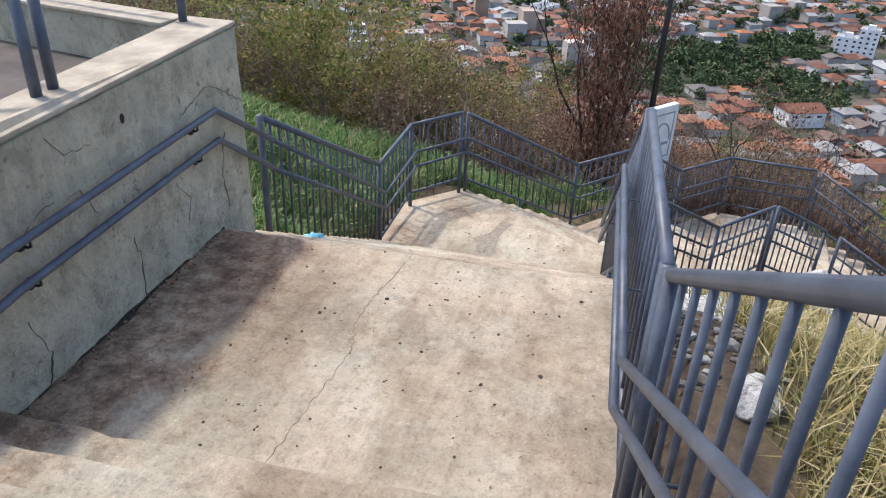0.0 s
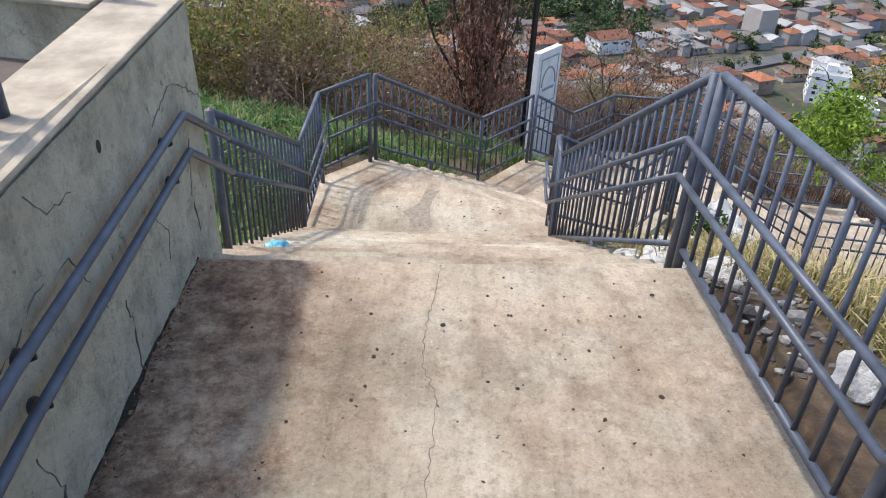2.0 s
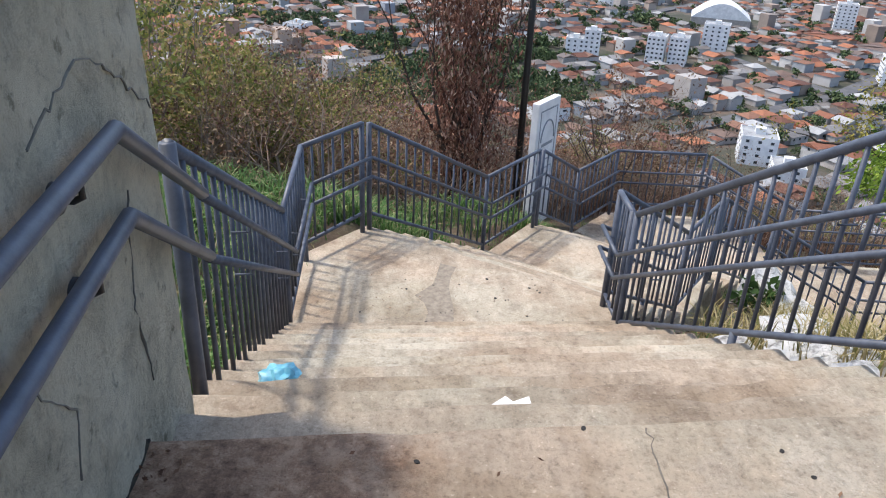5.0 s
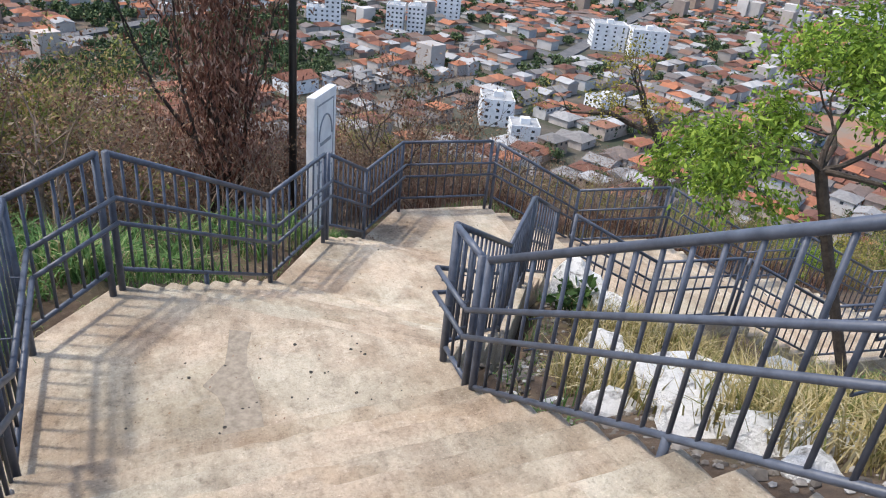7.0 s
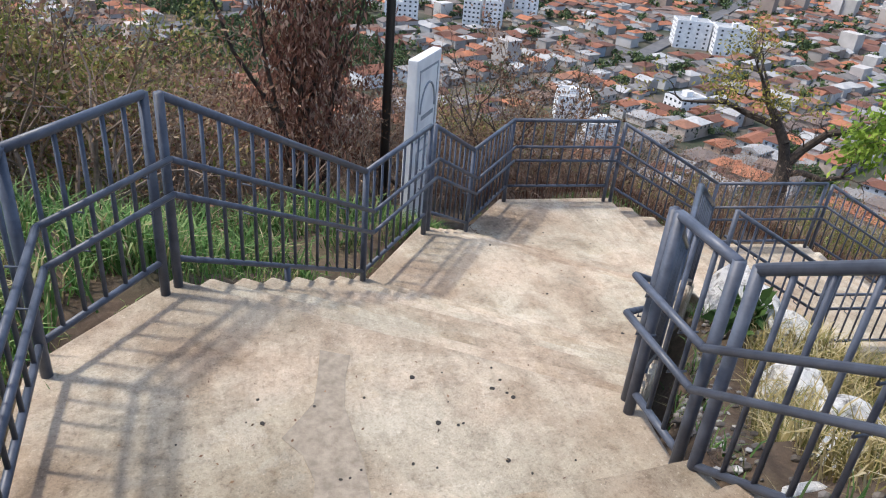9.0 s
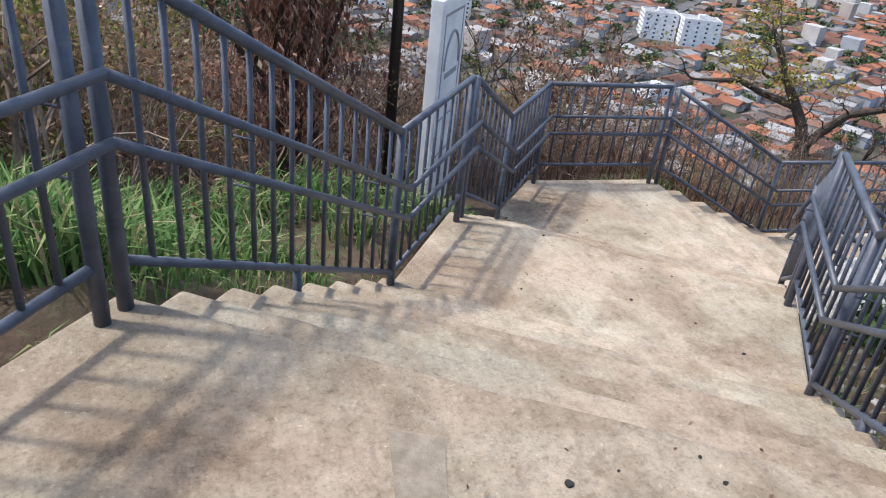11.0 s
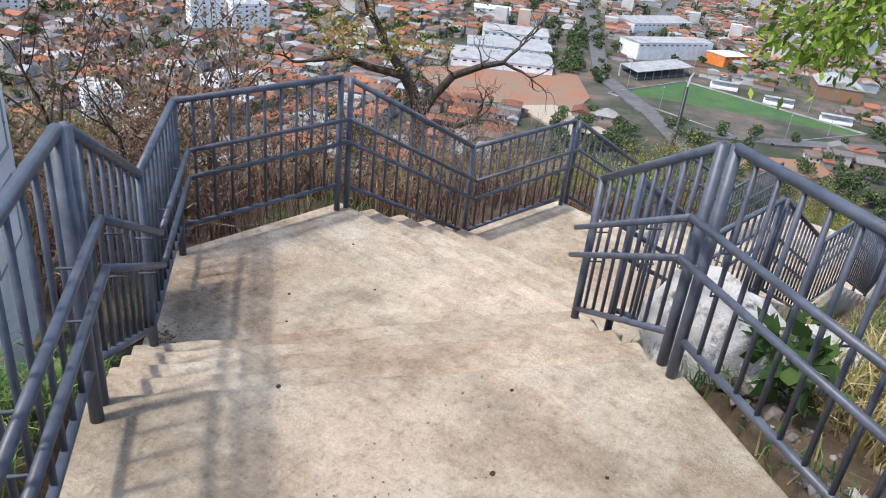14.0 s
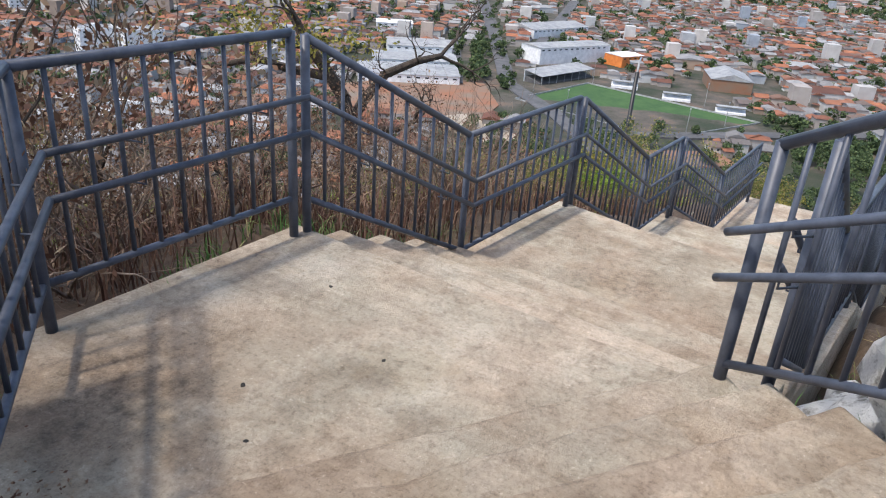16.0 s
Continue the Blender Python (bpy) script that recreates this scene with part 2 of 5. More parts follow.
def ground_material():
    m, t, b = material("hill_earth")
    at = coords(t)
    fine = noise_tex(t, at, 14, 8, 0.7)
    mid = noise_tex(t, at, 0.7, 7, 0.65)
    far = noise_tex(t, at, 0.035, 8, 0.68)
    earth = ramp(t, fine, [(0.3, (0.03, 0.02, 0.014)), (0.5, (0.085, 0.056, 0.038)), (0.7, (0.18, 0.13, 0.088))])
    scrub = ramp(t, mid, [(0.35, (0.055, 0.037, 0.025)), (0.5, (0.1, 0.068, 0.043)), (0.66, (0.08, 0.08, 0.034))])
    c = mix(t, 0.5, earth, scrub)
    town = ramp(t, far, [(0.38, (0.025, 0.036, 0.015)), (0.48, (0.05, 0.05, 0.032)), (0.58, (0.095, 0.08, 0.064)), (0.7, (0.17, 0.11, 0.075))])
    z = t.nodes.new("ShaderNodeSeparateXYZ")
    t.links.new(at, z.inputs[0])
    low = nd(t, "MapRange", **{"From Min": -88.0, "From Max": -98.0})
    t.links.new(z.outputs[2], low.inputs[0])
    c = mix(t, low.outputs[0], c, town)
    t.links.new(c, b.inputs["Base Color"])
    b.inputs["Roughness"].default_value = 0.95
    bump(t, b, fine, 0.8, 0.03)
    return m


MAT_GROUND = ground_material()

# ---- mesh helpers ----


class Shape:
    """Vertices and faces of one mesh."""

    def __init__(self):
        self.v, self.f = [], []

    def add(self, verts, faces):
        k = len(self.v)
        self.v += [tuple(p) for p in verts]
        self.f += [tuple(i + k for i in f) for f in faces]
        return self

    def tube(self, p, q, r0, r1=None, n=10, caps=True):
        p, q = Vector(p), Vector(q)
        r1 = r0 if r1 is None else r1
        d = (q - p).normalized()
        a = d.orthogonal().normalized()
        c = d.cross(a)
        ring = [(a * math.cos(2 * math.pi * i / n) + c * math.sin(2 * math.pi * i / n)) for i in range(n)]
        faces = [(i, (i + 1) % n, n + (i + 1) % n, n + i) for i in range(n)]
        if caps:
            faces += [tuple(reversed(range(n))), tuple(range(n, 2 * n))]
        return self.add([p + o * r0 for o in ring] + [q + o * r1 for o in ring], faces)

    def path(self, points, r, n=10):
        """A bent tube through the points, mitred at each bend."""
        pts = [Vector(p) for p in points]
        rings = []
        side = None
        for i, p in enumerate(pts):
            d0 = (pts[i] - pts[i - 1]).normalized() if i else (pts[1] - pts[0]).normalized()
            d1 = (pts[i + 1] - pts[i]).normalized() if i + 1 < len(pts) else d0
            d = (d0 + d1).normalized()
            a = (Vector((0, 0, 1)) - d * d.z) if abs(d.z) < 0.95 else d.orthogonal()
            if side is not None and abs(d.z) >= 0.95:
                a = side - d * side.dot(d)
            a.normalize()
            side = a
            c = d.cross(a)
            rings.append([p + (a * math.cos(2 * math.pi * k / n) + c * math.sin(2 * math.pi * k / n)) * r for k in range(n)])
        verts = [v for ring in rings for v in ring]
        faces = [(i * n + k, i * n + (k + 1) % n, (i + 1) * n + (k + 1) % n, (i + 1) * n + k) for i in range(len(pts) - 1) for k in range(n)]
        faces += [tuple(reversed(range(n))), tuple(range((len(pts) - 1) * n, len(pts) * n))]
        return self.add(verts, faces)

    def box(self, lo, hi):
        (a, b, c), (d, e, f) = lo, hi
        v = [(a, b, c), (d, b, c), (d, e, c), (a, e, c), (a, b, f), (d, b, f), (d, e, f), (a, e, f)]
        return self.add(v, [(3, 2, 1, 0), (4, 5, 6, 7), (0, 1, 5, 4), (1, 2, 6, 5), (2, 3, 7, 6), (3, 0, 4, 7)])

    def prism(self, outline, z0, z1):
        """An upright prism; z0 and z1 are heights, or lists of them."""
        n = len(outline)
        lo = [z0] * n if isinstance(z0, (int, float)) else z0
        hi = [z1] * n if isinstance(z1, (int, float)) else z1
        v = [(x, y, z) for (x, y), z in zip(outline, lo)] + [(x, y, z) for (x, y), z in zip(outline, hi)]
        return self.add(v, [tuple(reversed(range(n))), tuple(range(n, 2 * n))] + [(i, (i + 1) % n, n + (i + 1) % n, n + i) for i in range(n)])

    def mesh(self, name, smooth=False, bevel=0.0):
        me = bpy.data.meshes.new(name)
        me.from_pydata(self.v, [], self.f)
        if bevel:
            bm = bmesh.new()
            bm.from_mesh(me)
            bmesh.ops.recalc_face_normals(bm, faces=bm.faces)
            sharp = [e for e in bm.edges if len(e.link_faces) == 2 and e.calc_face_angle(0) > 0.5]
            bmesh.ops.bevel(bm, geom=sharp, offset=bevel, segments=2, affect="EDGES", profile=0.6)
            bm.to_mesh(me)
            bm.free()
        if smooth:
            me.polygons.foreach_set("use_smooth", [True] * len(me.polygons))
        me.update()
        return me


def obj(name, shape, mat, parent=None, label="", smooth=False, bevel=0.0):
    me = shape.mesh(name, smooth, bevel) if isinstance(shape, Shape) else shape
    if mat and not me.materials:
        me.materials.append(mat)
    ob = new(name, me)
    if parent:
        ob.parent = parent
    if label:
        ob["label"] = label
    return ob


def thing(name, label, category, at=(0, 0, 0), group="", kind=""):
    ob = new(name)
    ob.matrix_basis = Matrix.Translation(at)
    ob.empty_display_size = 0.1
    return tagged(ob, label, category, group, kind)


def soup(name, verts, size, mat, parent=None):
    """A mesh of loose equal polygons from an array (count, size, 3)."""
    verts = np.asarray(verts, float).reshape(-1, 3)
    k = len(verts) // size
    me = bpy.data.meshes.new(name)
    me.vertices.add(len(verts))
    me.vertices.foreach_set("co", verts.ravel())
    me.loops.add(len(verts))
    me.loops.foreach_set("vertex_index", np.arange(len(verts), dtype=np.int32))
    me.polygons.add(k)
    me.polygons.foreach_set("loop_start", np.arange(0, len(verts), size, dtype=np.int32))
    me.update(calc_edges=True)
    me.validate()
    me.materials.append(mat)
    ob = new(name, me)
    if parent:
        ob.parent = parent
    return ob


# ---- plan ----
Z_A, Z_B, Z_C, Z_D, Z_E, Z_F, Z_G = 0.175, -2.135, -3.515, -4.285, -5.09, -6.25, -7.4
RISE = 0.1777
Z_TOP = Z_A + 12 * RISE
# flights: upper left, upper right, lower left, lower right, risers, z above, z below
FLIGHTS = [
    ((-1.72, -0.62), (1.66, -0.36), (-1.91, 2.85), (1.17, 3.1), 12, Z_TOP, Z_A),
    ((-2.14, 5.14), (0.98, 5.34), (-2.47, 9.07), (0.72, 9.2), 13, Z_A, Z_B),
    ((-1.8, 11.54), (0.79, 9.87), (-0.2, 13.4), (2.35, 11.6), 8, Z_B, Z_C),
    ((0.8, 14.74), (3.3, 12.83), (1.65, 15.77), (4.36, 13.9), 5, Z_C, Z_D),
    ((4.65, 16.87), (4.4, 13.7), (6.33, 16.56), (6.08, 13.4), 5, Z_D, Z_E),
    ((8.47, 16.28), (7.85, 13.15), (10.55, 16.02), (9.95, 12.9), 7, Z_E, Z_F),
    ((12.05, 15.86), (11.75, 12.7), (14.4, 15.55), (14.0, 12.4), 7, Z_F, Z_G),
]
CENTRE = np.array([(0.2, -9, Z_TOP), (0.0, -0.5, Z_TOP), (-0.38, 3, Z_A), (-0.58, 5.24, Z_A), (-0.88, 9.13, Z_B), (-0.5, 10.65, Z_B), (1.08, 12.5, Z_C), (2.05, 13.78, Z_C),
                   (3.0, 14.85, Z_D), (4.5, 15.3, Z_D), (6.2, 15.0, Z_E), (8.15, 14.75, Z_E), (10.25, 14.45, Z_F), (11.9, 14.3, Z_F), (14.2, 14.0, Z_G), (17, 13.8, Z_G), (30, 12.5, -13)])


def stairs_near(x, y):
    """Distance to the stairs' middle line and its height, for arrays."""
    best, height = np.full(x.shape, 1e9), np.zeros(x.shape)
    for a, b in zip(CENTRE[:-1], CENTRE[1:]):
        d = b - a
        s = np.clip(((x - a[0]) * d[0] + (y - a[1]) * d[1]) / (d[0] ** 2 + d[1] ** 2), 0, 1)
        dist = np.hypot(x - a[0] - s * d[0], y - a[1] - s * d[1])
        near = dist < best
        best, height = np.where(near, dist, best), np.where(near, a[2] + s * d[2], height)
    return best, height


def ground_z(x, y):
    x, y = np.asarray(x, float), np.asarray(y, float)
    r = np.hypot(x + 12, y + 8)
    hill = np.minimum(-0.2 - 0.41 * (r - 17), 1.0)
    town = -102 - 0.012 * np.clip(r - 270, 0, 500) + 0.1 * np.clip(r - 1900, 0, 2900)
    k = np.clip((r - 215) / 90, 0, 1)
    k = k * k * (3 - 2 * k)
    base = hill * (1 - k) + town * k
    wave = (np.sin(x * 0.9 + 1.3) * np.cos(y * 0.75) * 0.12 + np.sin(x * 0.23 + y * 0.31) * 0.35 + np.sin(x * 2.7 - y * 2.1) * 0.04) * (1 - k)
    d, zs = stairs_near(x, y)
    e = np.clip((d - 1.9) / 4.0, 0, 1)
    out = (zs - 0.17) * (1 - e) + (base + wave) * e + np.sin(x * 3.1 + y * 1.7) * 0.03 * (d > 1.9)
    out = np.where(d < 1.72, zs - 0.6, out)
    deck = (x < -2.35) & (y < 5.5)
    return np.where(deck, np.minimum(out, 0.6), out)


# ---- ground ----
def warped(n, near, far):
    u = np.linspace(-1, 1, n)
    return np.sign(u) * (np.abs(u) * near + (far - near) * np.abs(u) ** 5)


gx, gy = np.meshgrid(3 + warped(260, 38, 4600), 12 + warped(260, 38, 4600))
gz = ground_z(gx, gy)
n = gx.shape[0]
me = bpy.data.meshes.new("ground")
idx = np.arange(n * n).reshape(n, n)
quads = np.stack([idx[:-1, :-1], idx[:-1, 1:], idx[1:, 1:], idx[1:, :-1]], -1).reshape(-1, 4)
me.from_pydata(np.stack([gx, gy, gz], -1).reshape(-1, 3).tolist(), [], quads.tolist())
me.polygons.foreach_set("use_smooth", [True] * len(me.polygons))
tagged(obj("ground", me, MAT_GROUND), "dry reddish hillside earth falling to the town plain", "ground", kind="structure")

# ---- stairs and landings ----
def lerp(a, b, s):
    return (a[0] + (b[0] - a[0]) * s, a[1] + (b[1] - a[1]) * s)


edge_rng = random.Random(5)


def worn(a, b, inward):
    """Points from a to b along a chipped front edge."""
    n = 22
    out = []
    for k in range(1, n):
        p = lerp(a, b, k / n)
        q = abs(edge_rng.gauss(0, 0.008)) + (edge_rng.uniform(0.015, 0.035) if edge_rng.random() < 0.1 else 0)
        out.append((p[0] + inward[0] * q, p[1] + inward[1] * q))
    return out


def back_way(front, back):
    d = Vector((back[0] - front[0], back[1] - front[1], 0)).normalized()
    return (d.x, d.y)


for l0, r0, l1, r1, count, z0, z1 in FLIGHTS:
    flight = thing("stair_flight", "worn beige concrete stair flight with rounded step edges", "stairs", kind="structure")
    rise = (z0 - z1) / count
    for i in range(1, count):
        s0, s1 = (i - 1) / (count - 1), i / (count - 1)
        z = z0 - i * rise
        s0 = s0 - 0.35 / (count - 1)
        fr, fl = lerp(r0, r1, s1), lerp(l0, l1, s1)
        ring = [lerp(l0, l1, s0), lerp(r0, r1, s0), fr, *worn(fr, fl, back_way(l1, l0)), fl]
        obj("step", Shape().prism(ring, z - 0.75, z), MAT_SHADE_STAIN if z0 == Z_TOP else MAT_CONCRETE, flight, bevel=0.022)

LANDINGS = [
    ([(-1.72, -0.62), (1.66, -0.36), (2.2, -9.0), (-1.45, -9.0)], Z_TOP),
    ([(-1.91, 2.85), (1.17, 3.1), (0.98, 5.34), (-2.14, 5.14)], Z_A),
    ([(-2.47, 9.07), (0.72, 9.2), (0.79, 9.87), (-1.8, 11.54), (-2.54, 10.68)], Z_B),
    ([(-0.2, 13.4), (2.35, 11.6), (3.3, 12.83), (0.8, 14.74)], Z_C),
    ([(1.65, 15.77), (4.36, 13.9), (4.4, 13.7), (4.65, 16.87), (2.74, 17.0)], Z_D),
    ([(6.33, 16.56), (6.08, 13.4), (7.85, 13.15), (8.47, 16.28)], Z_E),
    ([(10.55, 16.02), (9.95, 12.9), (11.75, 12.7), (12.05, 15.86)], Z_F),
    ([(14.4, 15.55), (14.0, 12.4), (17.5, 12.1), (17.5, 15.3)], Z_G),
]
for ring, z in LANDINGS:
    e = 0 if z == Z_TOP else 2
    if z != Z_G:
        ring = ring[:e + 1] + worn(ring[e], ring[e + 1], back_way(ring[e + 1], ring[(e + 2) % len(ring)])) + ring[e + 1:]
    tagged(obj("landing", Shape().prism(ring, z - 0.75, z), MAT_SHADE_STAIN if z == Z_A else MAT_CONCRETE, bevel=0.022), "weathered beige concrete stair landing", "landing", kind="structure")

# ---- retaining wall and deck above ----
WALL = [(-1.45, -9.0), (-1.9, 2.85), (-2.085, 5.62), (-2.45, 5.62), (-2.22, 2.85), (-1.8, -9.0)]
tagged(obj("wall_west", Shape().prism(WALL, -1.6, [1.47, 1.47, 1.57, 1.57, 1.47, 1.47]), MAT_WALL, bevel=0.012), "old cracked grey-green plastered retaining wall", "wall", kind="structure")
tagged(obj("wall_coping", Shape().prism([(-1.44, -9.0), (-1.89, 2.85), (-2.075, 5.635), (-2.47, 5.635), (-2.24, 2.85), (-1.82, -9.0)], [1.47, 1.47, 1.57, 1.57, 1.47, 1.47], [1.5, 1.5, 1.6, 1.6, 1.5, 1.5]), MAT_COPING, bevel=0.012),
       "cream painted coping along the retaining wall", "coping", kind="structure")
tagged(obj("deck_slab", Shape().prism([(-1.8, -9.0), (-2.22, 2.85), (-2.45, 5.36), (-16, 7.5), (-16, -9)], 0.3, 1.25), MAT_ASPHALT), "worn grey asphalt parking deck", "pavement", kind="structure")
tagged(obj("wall_north", Shape().prism([(-2.45, 5.62), (-16, 7.76), (-16, 7.48), (-2.45, 5.34)], -1.6, 1.57), MAT_WALL, bevel=0.012), "low plastered parapet wall of the deck", "wall", kind="structure")
tagged(obj("parapet_coping", Shape().prism([(-2.472, 5.635), (-16, 7.775), (-16, 7.465), (-2.472, 5.325)], 1.57, 1.602), MAT_COPING, bevel=0.01), "cream painted coping of the parapet", "coping", kind="structure")

def wall_x(y):
    """The face of the retaining wall."""
    return -1.9 - (y - 2.85) * 0.0668 if y > 2.85 else -1.45 - (y + 9) * 0.038


def coat(y, z):
    """Thickness of the hand-laid plaster: trowel waves, lumps and a flaked upper coat."""
    p = Vector((y, z, 0.7))
    lump = 0.006 * noise.noise(p * 2.3) + 0.006 * noise.noise(p * 7.0) + 0.004 * noise.noise(p * 19.0)
    flake = noise.noise(p * 1.15 + Vector((3, 1, 0))) + 0.35 * noise.noise(p * 4.7)
    return 0.013 + lump + 0.006 * min(1, max(0, (flake - 0.02) * 14))


grid_y, grid_z = np.linspace(-1.6, 5.605, 300), np.linspace(-0.9, 1.462, 100)
rows = []
for y in grid_y:
    top = 1.462 + max(0.0, (y - 2.85) / 2.77) * 0.1
    rows.append([(wall_x(y) + coat(y, -0.9 + (z + 0.9) * (top + 0.9) / 2.362), y, -0.9 + (z + 0.9) * (top + 0.9) / 2.362) for z in grid_z])
plaster = Shape().add([p for row in rows for p in row], [(i * 100 + j, (i + 1) * 100 + j, (i + 1) * 100 + j + 1, i * 100 + j + 1) for i in range(299) for j in range(99)])
tagged(obj("plaster_coat", plaster, MAT_WALL, smooth=True), "rough hand-laid plaster flaking off the retaining wall", "plaster", kind="structure")

# ---- railings ----
BAR = Shape().tube((0, 0, 0), (0, 0, 1), 0.0135, n=8).mesh("baluster", True)
BAR.materials.append(MAT_PAINT)


def offset_line(points, side):
    """The line moved sideways by 0.1 m in plan, mitred."""
    out = []
    for i, p in enumerate(points):
        normals = []
        for a, b in ((i - 1, i), (i, i + 1)):
            if 0 <= a and b < len(points):
                d = Vector((points[b][0] - points[a][0], points[b][1] - points[a][1])).normalized()
                normals.append(Vector((d.y, -d.x)) * side)
        m = sum(normals, Vector((0, 0)))
        m = m / max(m.length_squared, 0.3) * len(normals) if len(normals) == 2 else m
        k = m * 0.1 / (1 if len(normals) == 1 else max(m.dot(normals[0]), 0.4))
        out.append((p[0] + k.x, p[1] + k.y))
    return out


def railing(points, side, doubles, reach=0.0, gap=0.168, first=(0.39, 0.62)):
    """A run of railing sections; each point is x, y, height of the floor and of the top rail; first: how far the handrails start below the top rail."""
    inner = offset_line(points, side)
    for i, (a, b) in enumerate(zip(points[:-1], points[1:])):
        slope = abs(a[3] - b[3]) > 0.2
        what = "sloping blue-grey painted tube railing beside the concrete steps" if slope else "level blue-grey painted tube railing round the landing"
        sec = thing("stair_railing", what, "railing", (a[0], a[1], a[2]), "stair railings")
        inv = Matrix.Translation((-a[0], -a[1], -a[2]))
        d = Vector((b[0] - a[0], b[1] - a[1], 0))
        length = d.length
        d.normalize()
        s0 = 0.06 if i in doubles else 0.0
        s1 = length - (0.06 if i + 1 in doubles else 0.0)

        def at(s, up0, up1):
            k = s / length
            return Vector((a[0], a[1], 0)) + d * s + Vector((0, 0, (a[3] + up0) * (1 - k) + (b[3] + up1) * k))

        low = -1.18 if i == 0 and first[0] < 0.3 else -1.09

        def local(shape):
            shape.v = [tuple(inv @ Vector(v)) for v in shape.v]
            return shape

        obj("top_rail", local(Shape().tube(at(s0, 0, 0), at(s1, 0, 0), 0.028, n=12)), MAT_PAINT, sec, smooth=True)
        obj("bottom_rail", local(Shape().tube(at(s0, low, low), at(s1, low, low), 0.022, n=10)), MAT_PAINT, sec, smooth=True)
        ends = [s0] if (i == 0 or i in doubles) else []
        for s, z in [(s, a[2]) for s in ends] + [(s1, b[2])]:
            top = at(s, 0.012, 0.012)
            obj("post", local(Shape().tube((top.x, top.y, z - 0.25), top, 0.031, n=12)), MAT_PAINT, sec, smooth=True)
        if slope and length > 2.2:
            k = at(length * 0.5, low, low)
            obj("leg", local(Shape().tube((k.x, k.y, k.z - 0.42), k, 0.026, n=10)), MAT_PAINT, sec, smooth=True)
        count = max(2, round((s1 - s0) / gap))
        for k in range(1, count):
            s = s0 + (s1 - s0) * k / count
            lo, hi = at(s, low, low), at(s, 0, 0)
            bar = obj("baluster", BAR, None, sec)
            bar.matrix_basis = inv @ Matrix.Translation(lo) @ Matrix.Diagonal((1, 1, hi.z - lo.z, 1))
        (ax, ay), (bx, by) = inner[i], inner[i + 1]
        d2 = Vector((bx - ax, by - ay, 0)).normalized() * (reach if i == len(points) - 2 else 0)
        for drop, drop0 in zip((0.39, 0.62), first if i == 0 else (0.39, 0.62)):
            rail_points = [(ax, ay, a[3] - drop0), (bx, by, b[3] - drop)]
            if d2.length:
                ez = b[3] - drop + (b[3] - a[3]) / length * reach
                tip = Vector((bx + d2.x, by + d2.y, ez))
                rail_points.append(tip)
            rail = obj("handrail", local(Shape().path(rail_points, 0.0205, 10)), MAT_PAINT, sec, smooth=True)
            for f in (0.3, 0.8):
                p = Vector((ax + (bx - ax) * f, ay + (by - ay) * f, (a[3] - drop0) * (1 - f) + (b[3] - drop) * f))
                q = at(f * length, 0, 0)
                q.z = p.z - 0.05
                obj("bracket", local(Shape().path([p, (p.x, p.y, p.z - 0.05), q], 0.007, 6)), MAT_PAINT, rail, smooth=True)


LEFT = [
    (-2.17, 6.0, -0.4, 0.755), (-2.375, 9.2, Z_B, -0.92), (-2.41, 10.586, Z_B, -0.83), (-1.805, 11.386, Z_B, -0.80), (-0.167, 13.288, Z_C, -2.15),
    (0.828, 14.573, Z_C, -2.15), (1.749, 15.679, Z_D, -2.91), (2.78, 16.9, Z_D, -2.925), (4.536, 16.744, Z_D, -2.915), (6.343, 16.41, Z_E, -3.89),
    (8.402, 16.163, Z_E, -3.855), (10.55, 15.87, Z_F, -4.99), (11.95, 15.72, Z_F, -4.97), (14.35, 15.38, Z_G, -6.1), (17.1, 15.15, Z_G, -6.1),
]
railing(LEFT, 1, {3, 5, 8, 10, 12}, first=(0.19, 0.45))
RIGHT = [
    (1.53, -0.36, Z_TOP, 3.5), (1.03, 3.23, Z_A, 1.46), (0.885, 5.42, Z_A, 1.38), (0.66, 9.2, Z_B, -0.89), (0.68, 9.8, Z_B, -0.9), (2.2, 11.56, Z_C, -2.16),
    (3.15, 12.78, Z_C, -2.18), (4.24, 13.85, Z_D, -2.96),
]
railing(RIGHT, -1, {1, 2, 3, 4, 6}, 0.08)
LOWER = [(4.45, 13.64, Z_D, -2.96), (6.08, 13.48, Z_E, -3.87), (7.75, 13.25, Z_E, -3.85), (9.9, 13.0, Z_F, -4.97), (11.65, 12.77, Z_F, -4.97), (14.0, 12.5, Z_G, -6.1), (17.1, 12.25, Z_G, -6.1)]
railing(LOWER, -1, {2, 4})

